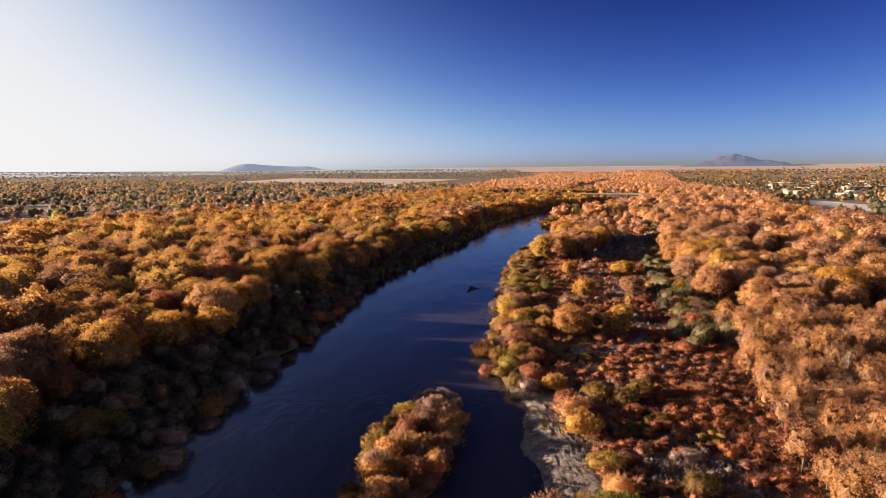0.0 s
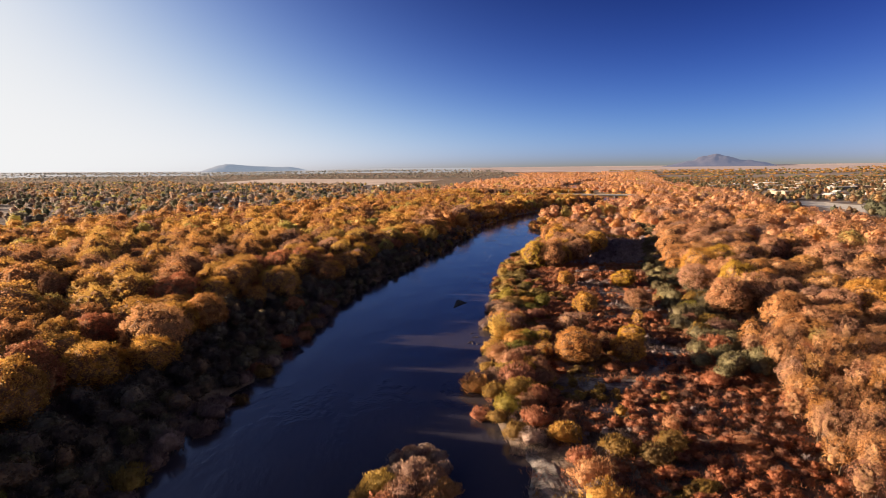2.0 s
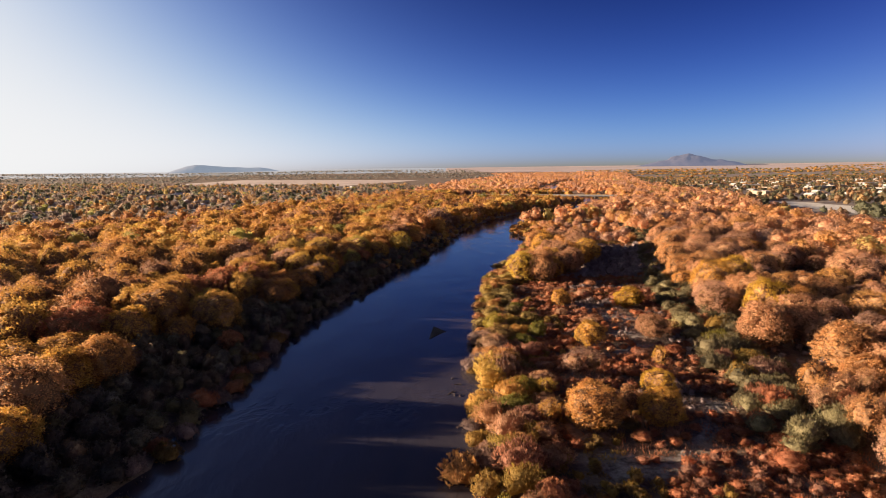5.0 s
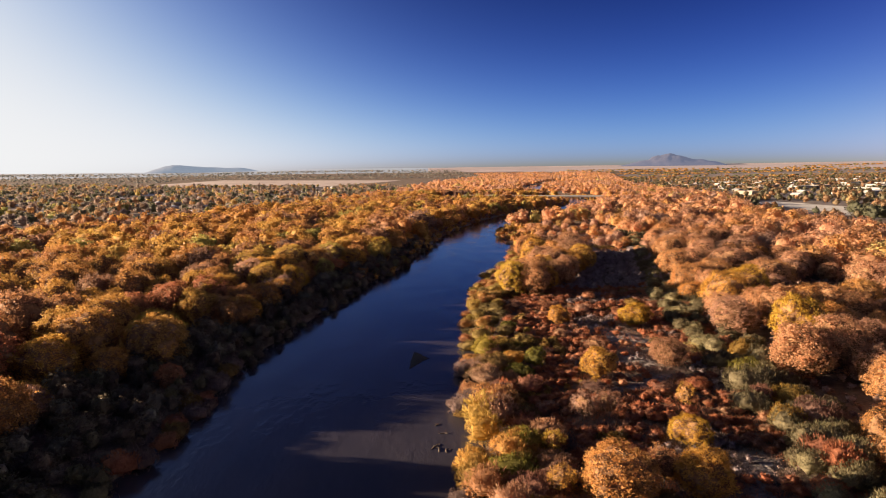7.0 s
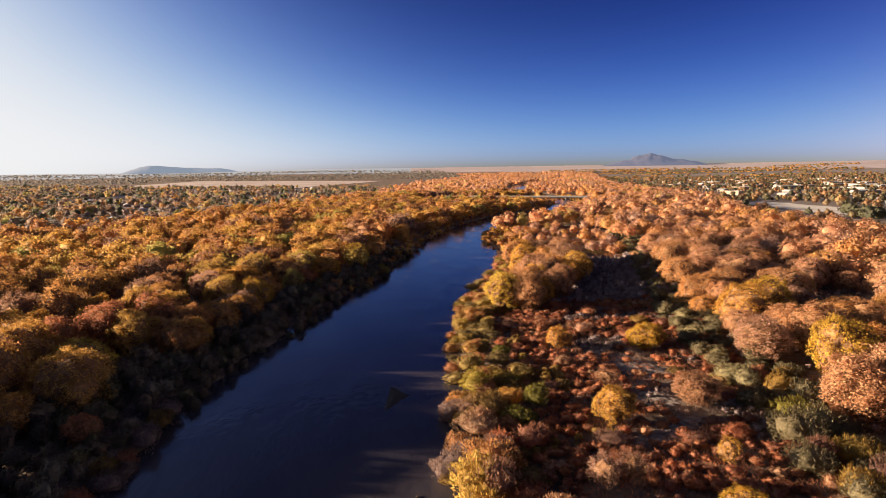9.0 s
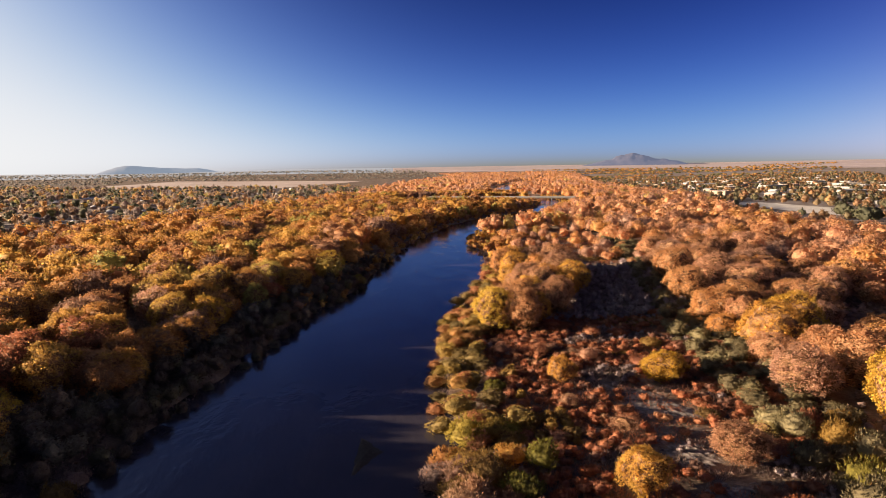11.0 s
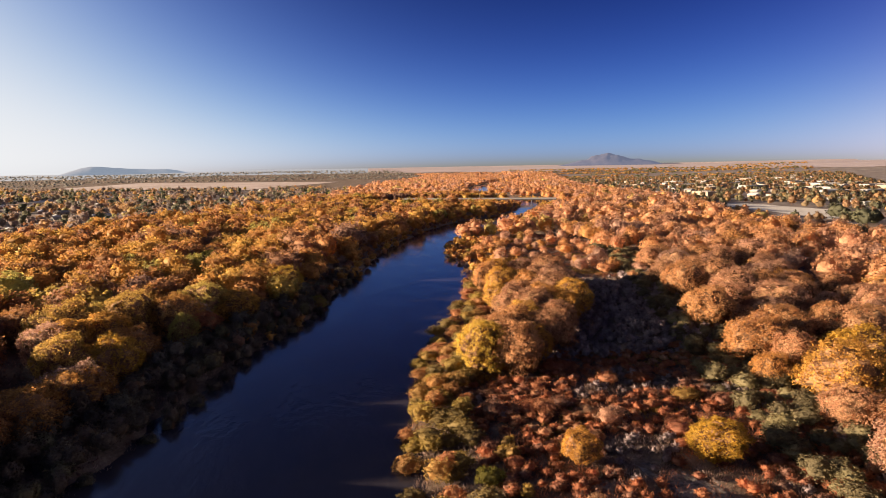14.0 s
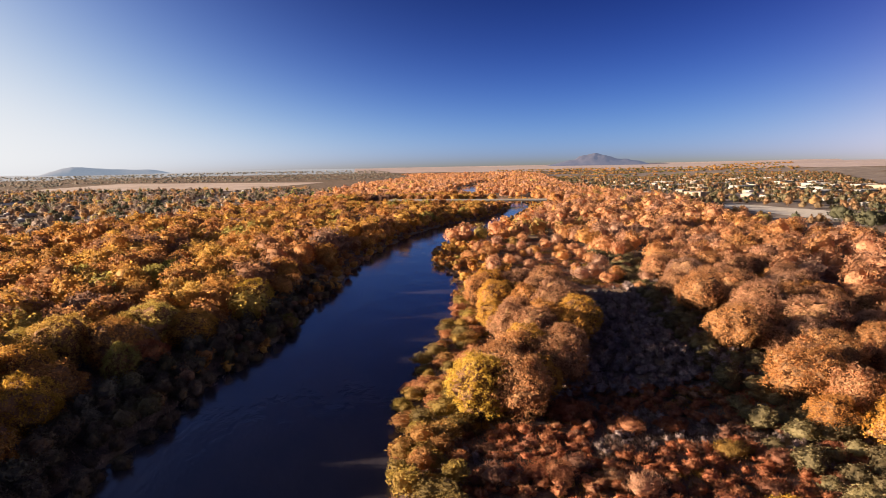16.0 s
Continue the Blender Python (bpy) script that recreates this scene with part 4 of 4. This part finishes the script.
# ================= brush on the flats =================
def brush(name, spots, palette, sprays, width, label, seed):
    """Low dry brush: every bush a dome of fine upright sprays round a dense heart. spots: x, y, radius, height, tint."""
    r = np.random.default_rng(seed)
    S = np.array(spots)
    n = len(S)
    a = r.uniform(0, 2 * math.pi, (n, sprays))
    up = r.uniform(0.0, 1, (n, sprays))
    flat = np.sqrt(1 - up ** 2)
    d = np.stack([flat * np.cos(a) * S[:, None, 2], flat * np.sin(a) * S[:, None, 2], up * S[:, None, 3]], -1)
    foot = np.stack([S[:, 0], S[:, 1], land(S[:, 0], S[:, 1])], -1)[:, None, :]
    d *= 1 + 0.25 * np.sin(3 * a + S[:, None, 4] * 40)[..., None] * flat[..., None]
    lo = foot + d * r.uniform(0.5, 1.0, (n, sprays, 1)) ** 0.7
    lo = foot + (lo - foot) * np.where(r.random((n, sprays, 1)) < 0.25, 0.6, 1.0)
    tip = np.stack([flat * np.cos(a) * 0.22, flat * np.sin(a) * 0.22, 0.16 + 0.26 * r.random((n, sprays))], -1) * r.uniform(0.6, 1.3, (n, sprays, 1))
    hi = lo + (tip + r.normal(0, 0.06, tip.shape)) * np.clip(S[:, None, 2:3], 0.5, 1.6)
    b = r.uniform(0, 6.28, (n, sprays))
    w = width * r.uniform(0.6, 1.5, (n, sprays)) * np.where(r.random((n, sprays)) < 0.3, 1.7, 1.0)
    side = np.stack([np.cos(b) * w, np.sin(b) * w, np.zeros_like(w)], -1)
    way = unit(np.stack([flat * np.cos(a), flat * np.sin(a), up + 0.5], -1) + r.normal(0, 0.2, tip.shape)).reshape(-1, 3)
    v = outward_faces(np.stack([lo - side, lo + side, hi], 2).reshape(-1, 3), way)
    q = np.arange(len(v)).reshape(-1, 3)
    me = mesh_of(name, v, q, None, WOODS[palette], np.repeat(S[:, 4], sprays * 3), True, np.repeat(way, 3, 0))
    return tagged(new(name, me), label, "brush", kind="stuff")


red, grey, shaded, gold_tufts = [], [], [], []
for x, y in jittered(8, 170, 60, 560, 2.1, 81, 1.0):
    if not bank_right(y) + 2 < x < np.interp(y, EDGE_Y, EDGE_X) + 4:
        continue
    if 78 < y < 118 and x < bank_right(y) + 13:
        if rng.random() > 0.08:
            continue
    sandy = on_sand(x, y)
    if sandy and rng.random() > 0.4:
        continue
    f = noise.noise(Vector((x * 0.045, y * 0.045, 3.1))) + 0.5 * noise.noise(Vector((x * 0.13, y * 0.13, 9.0)))
    in_grey = 302 < y < 392 and x > bank_right(y) + 24
    h = rng.uniform(0.55, 1.0) * (1.0 + 1.8 * max(0.0, noise.noise(Vector((x * 0.11, y * 0.11, 6.0)))))
    if in_grey:
        if rng.random() < 0.35:
            shaded.append((x, y, rng.uniform(0.9, 1.9), h, rng.random()))
    elif f < -0.24:
        grey.append((x, y, rng.uniform(0.9, 1.9), h, rng.random()))
    elif f > 0.26 and not (60 < y < 260 and x > 42):
        gold_tufts.append((x, y, rng.uniform(0.8, 1.4), h * 0.9, rng.random()))
    else:
        tall = 1.5 if (x - 55) ** 2 / 300 + (y - 105) ** 2 / 1200 < 1 else 1.0
        red.append((x, y, rng.uniform(0.9, 2.2), h * tall * 1.1, np.clip(0.35 + 0.6 * f + rng.uniform(-0.2, 0.25), 0, 1)))
brush("red_brush", red, "rust", 46, 0.042, "dense red brown dry brush on the river flat", 1)
brush("grey_brush", grey, "mauve", 70, 0.05, "greyish mauve dry brush and dead grass", 2)
brush("pale_brush", shaded, "dry", 70, 0.07, "pale grey dry brush in the hollow", 6)
brush("golden_brush", gold_tufts, "olive", 84, 0.05, "olive and straw coloured low brush", 3)
tufts = []
for x, y in jittered(8, 110, 66, 300, 2.0, 90, 0.9):
    if bank_right(y) + 3 < x < np.interp(y, EDGE_Y, EDGE_X) and rng.random() < 0.75:
        tufts.append((x, y, rng.uniform(0.3, 0.65), rng.uniform(0.25, 0.6), rng.random()))
brush("dry_grass_tufts", tufts, "mauve", 10, 0.035, "small dry grass tufts on sandy ground", 5)
litter = []
for x, y in jittered(10, 30, 74, 120, 1.1, 96, 0.9):
    if ((x - 18.8) / 6.0) ** 2 + ((y - 96) / 20) ** 2 < 1 and rng.random() < 0.75:
        litter.append((x, y, rng.uniform(0.25, 0.6), rng.uniform(0.6, 0.95), rng.random()))
brush("sand_bank_litter", litter, "mauve", 14, 0.05, "low dry debris and dead weeds on the sand bank", 7)
under = []
for x, y in jittered(-130, 20, 60, 420, 3.4, 82):
    if 0.5 < bank_left(y) - x < 60:
        under.append((x, y, rng.uniform(1.2, 2.2), rng.uniform(0.8, 2.0), rng.random()))
brush("west_undergrowth", under, "mauve", 22, 0.12, "grey brown undergrowth below the cottonwoods", 4)


# ================= bare trees and driftwood =================
def bare_tree(x, y, h, seed):
    r = np.random.default_rng(seed)
    V, Q = [], []

    def limb(p, way, length, rad, depth):
        path, q = [p], p.copy()
        for i in range(3):
            way = (way + Vector(r.uniform(-0.18, 0.18, 3))).normalized()
            q = q + way * length / 3
            path.append(q.copy())
        v, f = tube(path, [rad, rad * 0.8, rad * 0.6, rad * 0.3], 5)
        o = len(V)
        V.extend(tuple(c) for c in v)
        Q.extend(tuple(i + o for i in g) for g in f)
        if depth:
            for _ in range(4):
                k = int(r.integers(1, 4))
                limb(path[k], (way + Vector(r.uniform(-0.7, 0.7, 3)) + Vector((0, 0, 0.25))).normalized(), length * r.uniform(0.4, 0.62), rad * 0.5, depth - 1)
    limb(Vector((0, 0, -0.3)), Vector((0, 0, 1)), h * 0.62, 0.13, 2)
    top = new("dead_tree")
    top.matrix_basis = Matrix.Translation((x, y, float(land(x, y))))
    part_of("trunk", mesh_of("trunk", V, None, Q, PALE_BARK, None, True), top)
    return tagged(top, "bare pale dead tree among young cottonwoods", "dead tree", "dead trees of the east side")


for i, (x, y) in enumerate([(86, 128), (92, 137), (97, 121), (83, 118), (102, 133), (95, 112), (108, 141), (101, 108), (60, 98)]):
    bare_tree(x, y, 8.5 + (i * 37 % 5) * 0.5 if i < 8 else 4.5, 100 + i)


def mud_bar(corners):
    """A low dark mud bar with three rounded corners, just clear of the water."""
    c = [Vector((*p, 0)) for p in corners]
    mid = (c[0] + c[1] + c[2]) / 3
    vs, qs, seg, rings = [], [], 48, 10
    for i in range(rings + 1):
        f = i / rings
        for j in range(seg):
            u = 3 * j / seg
            k = int(u)
            p = c[k].lerp(c[(k + 1) % 3], u - k)
            p = mid.lerp(p, f * (1 + 0.16 * noise.noise(p * 0.55) + 0.10 * noise.noise(p * 1.7)))
            vs.append((p.x, p.y, 0.30 * (1 - f ** 2) - 0.12 * f + 0.10 * noise.noise(p * 1.1)))
    for i in range(rings):
        for j in range(seg):
            a, b2 = i * seg + j, i * seg + (j + 1) % seg
            qs.append((a, b2, b2 + seg, a + seg))
    return tagged(new("mud_bar", mesh_of("mud_bar", vs, None, qs, DARK_BARK, None, True)), "low dark three cornered mud bar in the river", "mud bar", kind="structure")


mud_bar([(9.9, 239.0), (7.6, 222.5), (14.2, 231.5)])


def drift_log(x0, y0, x1, y1, girth, seed):
    r = np.random.default_rng(seed)
    top = new("drift_log")
    L = math.hypot(x1 - x0, y1 - y0)
    top.matrix_basis = Matrix.Translation((x0, y0, 0.03)) @ Matrix.Rotation(math.atan2(y1 - y0, x1 - x0), 4, "Z")
    v, q = tube([(0, 0, -0.05), (L * 0.4, 0.1, 0.06), (L * 0.8, 0.05, 0.08), (L, -0.08, 0.0)], [girth, girth * 0.9, girth * 0.7, girth * 0.3], 8)
    part_of("trunk", mesh_of("trunk", [tuple(c) for c in v], None, q, BARK, None, True), top)
    for i in range(2):
        p = Vector((L * r.uniform(0.4, 0.8), 0.05, 0.05))
        v, q = tube([p, p + Vector((0.3, r.choice([-1, 1]) * r.uniform(0.3, 0.7), 0.12))], [girth * 0.4, girth * 0.15], 6)
        part_of("branch", mesh_of("branch", [tuple(c) for c in v], None, q, BARK, None, True), top)
    return tagged(top, "thin waterlogged drift log in the shallows", "log", "drift logs in the shallows")


for i, g in enumerate([(10.4, 182.4, 12.0, 184.4), (11.7, 181.3, 11.9, 183.0), (12.2, 188.3, 14.0, 188.1), (12.9, 180.9, 13.0, 182.6), (11.8, 191.5, 12.6, 192.4)]):
    drift_log(*g, 0.09, 40 + i)
patch("silt_shoal", 13.5, 182.0, 1.5, 1.9, 0.1, SAND, 1.34, "low oval silt shoal in the shallows", 0.15, 9)


# ================= bridge =================
def bridge(length, x, y, turn):
    """A road bridge from (x, y) on, with its piers, parapets and lamp posts."""
    top = new("road_bridge")
    top.matrix_basis = Matrix.Translation((x, y, 0)) @ Matrix.Rotation(turn, 4, "Z")
    part("deck", box(bmesh.new(), 0, length, -5.5, 5.5, 5.0, 5.6, 0.1), CONCRETE, top, "long pale concrete deck")
    for s in (-1, 1):
        part("parapet", box(bmesh.new(), 0, length, s * 5.3 - 0.15, s * 5.3 + 0.15, 5.6, 6.6, 0.05), CONCRETE, top)
        part("girder", box(bmesh.new(), 0, length, s * 3.9 - 0.5, s * 3.9 + 0.5, 3.9, 5.0, 0.05), CONCRETE, top)
    for i in range(9):
        px = 8 + (length - 16) * i / 8
        part("pier", box(bmesh.new(), px - 0.7, px + 0.7, -4.6, 4.6, -2.0, 3.9, 0.2), CONCRETE, top)
    for px in (20, 62, 104):
        v, q = tube([(px, 5.6, 5.6), (px, 5.6, 13.0), (px, 5.0, 13.8), (px, 3.2, 14.0)], [0.14, 0.10, 0.08, 0.06], 6)
        post = part_of("lamp_post", mesh_of("lamp_post", [tuple(c) for c in v], None, q, CONCRETE, None, True), top)
        part("lamp_head", box(bmesh.new(), px - 0.15, px + 0.15, 2.6, 3.3, 13.9, 14.1, 0.04), DARK_BARK, post)
    return tagged(top, "low concrete road bridge on piers over the river", "bridge")


BRIDGE = (118.0, 976.0, -0.37)
bridge(205, *BRIDGE)


# ================= fields, roads, lot =================
def sheet(name, corners, mat, lift, label, category, steps=12):
    """Land laid over the ground inside four corners."""
    a, b, c, d = (np.array(p, float) for p in corners)
    vs, qs = [], []
    for i in range(steps + 1):
        for j in range(steps + 1):
            u, v = i / steps, j / steps
            p = (a * (1 - u) + b * u) * (1 - v) + (d * (1 - u) + c * u) * v
            vs.append((p[0], p[1], float(land(p[0], p[1])) + lift))
    for i in range(steps):
        for j in range(steps):
            k = i * (steps + 1) + j
            qs.append((k, k + steps + 1, k + steps + 2, k + 1))
    return tagged(new(name, mesh_of(name, vs, None, qs, mat, None, True)), label, category, kind="structure")


sheet("garden_ground", [(-1500, 700), (-260, 500), (60, 1500), (-1300, 1900)], DUST, 0.15, "dusty grey ground between gardens and houses", "ground", 24)
sheet("town_ground", [(360, 560), (1300, 380), (2700, 2600), (1000, 2600)], DUST, 0.15, "dusty grey ground of the town", "ground", 24)
sheet("field_west", [(-760, 1780), (-170, 1600), (60, 2250), (-640, 2500)], FIELD, 0.5, "wide bare tan field behind the gardens", "field")
sheet("gravel_lot", [(422, 588), (500, 618), (492, 796), (446, 778)], GRAVEL, 0.4, "wide pale gravel lot beside the woods", "lot")
sheet("bridge_road_east", [(307, 897), (900, 667), (904, 677), (311, 907)], ASPHALT, 0.4, "grey asphalt road to the bridge", "road")
sheet("street_west", [(-420, 880), (-60, 1180), (-66, 1188), (-428, 888)], ASPHALT, 0.25, "grey asphalt village street", "road")


# ================= houses =================
def plain(name, col, rough=0.8):
    return rough_material(name, [(0.3, tuple(c * 0.88 for c in col)), (0.7, tuple(min(1, c * 1.06) for c in col))], 0.3, rough, 0.1)


WALLS = [plain("stucco_white", (0.26, 0.25, 0.235)), plain("stucco_tan", (0.27, 0.21, 0.165)), plain("siding_grey", (0.22, 0.22, 0.23)), plain("stucco_pink", (0.28, 0.19, 0.155))]
ROOFS = [plain("roof_white", (0.45, 0.45, 0.46), 0.6), plain("roof_grey", (0.24, 0.24, 0.25)), plain("roof_brown", (0.20, 0.13, 0.10)), plain("roof_green", (0.13, 0.19, 0.17), 0.6)]
DOOR = plain("door_paint", (0.20, 0.12, 0.08))


def house(name, w, d, h, wall, roof, flat, label, category="house"):
    top = new(name)
    bm = bmesh.new()
    box(bm, -w / 2, w / 2, -d / 2, d / 2, -0.5, h)
    if flat:
        for s in (-1, 1):
            box(bm, -w / 2, w / 2, s * (d / 2 - 0.12) - 0.12, s * (d / 2 - 0.12) + 0.12, h, h + 0.5)
            box(bm, s * (w / 2 - 0.12) - 0.12, s * (w / 2 - 0.12) + 0.12, -d / 2 + 0.24, d / 2 - 0.24, h, h + 0.5)
    part("wall", bm, wall, top)
    bm = bmesh.new()
    if flat:
        box(bm, -w / 2 + 0.24, w / 2 - 0.24, -d / 2 + 0.24, d / 2 - 0.24, h + 0.02, h + 0.22)
    else:
        e, rise = 0.5, d * 0.22
        pts = [(-w / 2 - e, -d / 2 - e, h), (w / 2 + e, -d / 2 - e, h), (w / 2 + e, d / 2 + e, h), (-w / 2 - e, d / 2 + e, h), (-w / 2 - e, 0, h + rise), (w / 2 + e, 0, h + rise)]
        low = [bm.verts.new((x, y, z + 0.02)) for x, y, z in pts]
        high = [bm.verts.new((x, y, z + 0.22)) for x, y, z in pts]
        for f in ((0, 1, 5, 4), (2, 3, 4, 5)):
            bm.faces.new([high[i] for i in f])
            bm.faces.new([low[i] for i in reversed(f)])
        for a, b2 in ((0, 1), (1, 5), (5, 2), (2, 3), (3, 4), (4, 0)):
            bm.faces.new([low[a], low[b2], high[b2], high[a]])
        for tri in ((0, 4, 3), (1, 2, 5)):
            bm.faces.new([low[i] for i in tri])
        bmesh.ops.recalc_face_normals(bm, faces=bm.faces)
    part("roof", bm, roof, top)
    for i in range(max(2, int(w / 5))):
        x = -w / 2 + w * (i + 0.5) / max(2, int(w / 5))
        if i == 1:
            part("door", box(bmesh.new(), x - 0.5, x + 0.5, -d / 2 - 0.06, -d / 2 + 0.1, 0, 2.1), DOOR, top)
        else:
            win = part("window", box(bmesh.new(), x - 0.9, x + 0.9, -d / 2 - 0.05, -d / 2 + 0.1, 0.9, 2.3), ROOFS[0], top)
            part("pane", box(bmesh.new(), x - 0.8, x + 0.8, -d / 2 - 0.07, -d / 2 + 0.05, 1.0, 2.2), DARK_GLASS, win, "dark glass pane")
    top.location = (0, -3000, 0)
    return tagged(top, label, category)


HOUSES = [
    house("house", 15, 9, 3.0, WALLS[1], ROOFS[1], False, "low tan stucco house with a grey pitched roof among trees"),
    house("house", 13, 8.5, 3.0, WALLS[2], ROOFS[2], False, "low grey house with a brown pitched roof among trees"),
    house("house", 17, 10, 3.2, WALLS[0], ROOFS[0], True, "white stucco house with a flat white roof"),
    house("house", 14, 9, 3.0, WALLS[3], ROOFS[0], False, "pinkish stucco house with a pale metal roof"),
    house("house", 16, 7, 2.8, WALLS[0], ROOFS[0], False, "white mobile home with a pale metal roof"),
]
HALLS = [
    house("warehouse", 46, 22, 6.0, WALLS[0], ROOFS[0], True, "large white flat roofed store building", "warehouse"),
    house("warehouse", 34, 18, 5.5, WALLS[1], ROOFS[0], True, "tan store building with a white flat roof", "warehouse"),
    house("warehouse", 28, 16, 5.0, WALLS[0], ROOFS[3], False, "white hall with a green metal roof", "warehouse"),
]


def put(thing, x, y, turn, group):
    c = copy_thing(thing, Matrix.Translation((x, y, float(land(x, y)) + 0.1)) @ Matrix.Rotation(turn, 4, "Z"))
    return tagged(c, group=group)


for x, y in jittered(-700, 60, 640, 1560, 50, 83, 0.35):
    if x < np.interp(y, WOODS_Y, WOODS_X) - 14 and x > -0.62 * y + 20 and rng.random() < 0.8 and not (y > 1540 and x > -800):
        put(HOUSES[int(rng.choice([0, 1, 2, 3, 4, 4]))], x, y, rng.choice([0.4, 1.97]) + rng.uniform(-0.1, 0.1), "houses among the west gardens")
for x, y in jittered(440, 1500, 640, 1900, 55, 84, 0.4):
    if x > np.interp(y, TOWN_Y, TOWN_X) + 16 and x < y * 0.85 and not (410 < x < 515 and 570 < y < 805) and rng.random() < 0.62:
        if rng.random() < 0.13:
            put(HALLS[int(rng.choice([0, 1, 1, 0, 2]))], x, y, rng.choice([0.1, 1.67]) + rng.uniform(-0.1, 0.1), "store buildings of the town")
        else:
            put(HOUSES[int(rng.choice([0, 2, 2, 3, 4]))], x, y, rng.choice([0.1, 1.67]) + rng.uniform(-0.1, 0.1), "houses of the town")
for x, y in jittered(700, 1150, 900, 1350, 95, 93, 0.4):
    if x < y * 0.95:
        put(HALLS[int(rng.integers(2))], x, y, rng.choice([0.1, 1.67]), "store buildings of the town")
for hse in HOUSES + HALLS:
    for o in list(hse.children_recursive) + [hse]:
        bpy.data.objects.remove(o)


# ================= far hills =================
def hill(name, az, dist, width, depth, profile, ridge, mat, label, seed):
    """A far hill: its skyline from the profile (0 to 1 across, height above the plain), with gullies."""
    nu, nv = 90, 22
    px, ph = zip(*profile)
    c, s = math.cos(radians(az)), math.sin(radians(az))
    vs, qs = [], []
    for i in range(nu + 1):
        u = i / nu
        for j in range(nv + 1):
            v = j / nv * 2 - 1
            q = Vector((u * 9, v * 2.2, seed))
            h = np.interp(u, px, ph) * max(0, 1 - abs(v) ** 1.4) * (1 + ridge * noise.fractal(q, 1.0, 2.0, 4))
            lx, ly = (u - 0.5) * width, dist + v * depth
            x, y = lx * c + ly * s, -lx * s + ly * c
            vs.append((x, y, float(land(x, y)) - 2 + h))
    for i in range(nu):
        for j in range(nv):
            k = i * (nv + 1) + j
            qs.append((k, k + nv + 1, k + nv + 2, k + 1))
    return tagged(new(name, mesh_of(name, vs, None, qs, mat, None, True)), label, "hill", kind="structure")


hill("backdrop_mesa", -16.2, 4650, 800, 180, [(0, 0), (0.05, 8), (0.12, 28), (0.2, 48), (0.27, 58), (0.33, 56), (0.45, 46), (0.6, 37), (0.72, 33), (0.82, 32), (0.9, 22), (0.96, 9), (1, 0)], 0.05, HAZE_HILL, "flat topped hill on the horizon, bluish with painted haze", 1.0)
hill("backdrop_mountain", 25.7, 4700, 760, 170, [(0, 0), (0.1, 12), (0.25, 40), (0.36, 62), (0.45, 84), (0.5, 92), (0.55, 80), (0.66, 58), (0.78, 44), (0.9, 30), (1, 6)], 0.22, HILL, "jagged mountain on the horizon, bluish with painted haze", 2.0)
def far_sheet(name, az0, az1, r0, r1, mat, label):
    vs, qs = [], []
    for i in range(41):
        a = radians(az0 + (az1 - az0) * i / 40)
        for j in range(9):
            q = r0 + (r1 - r0) * j / 8
            x, y = q * math.sin(a), q * math.cos(a)
            vs.append((x, y, float(land(x, y)) + (1.2 if j else -1.0)))
    for i in range(40):
        for j in range(8):
            k = i * 9 + j
            qs.append((k, k + 9, k + 10, k + 1))
    return tagged(new(name, mesh_of(name, vs, None, qs, mat, None, True)), label, "plain", kind="structure")


far_sheet("backdrop_plain_west", -60, 4, 3250, 5150, HAZE, "pale plain below the horizon, hazed by its own glow")
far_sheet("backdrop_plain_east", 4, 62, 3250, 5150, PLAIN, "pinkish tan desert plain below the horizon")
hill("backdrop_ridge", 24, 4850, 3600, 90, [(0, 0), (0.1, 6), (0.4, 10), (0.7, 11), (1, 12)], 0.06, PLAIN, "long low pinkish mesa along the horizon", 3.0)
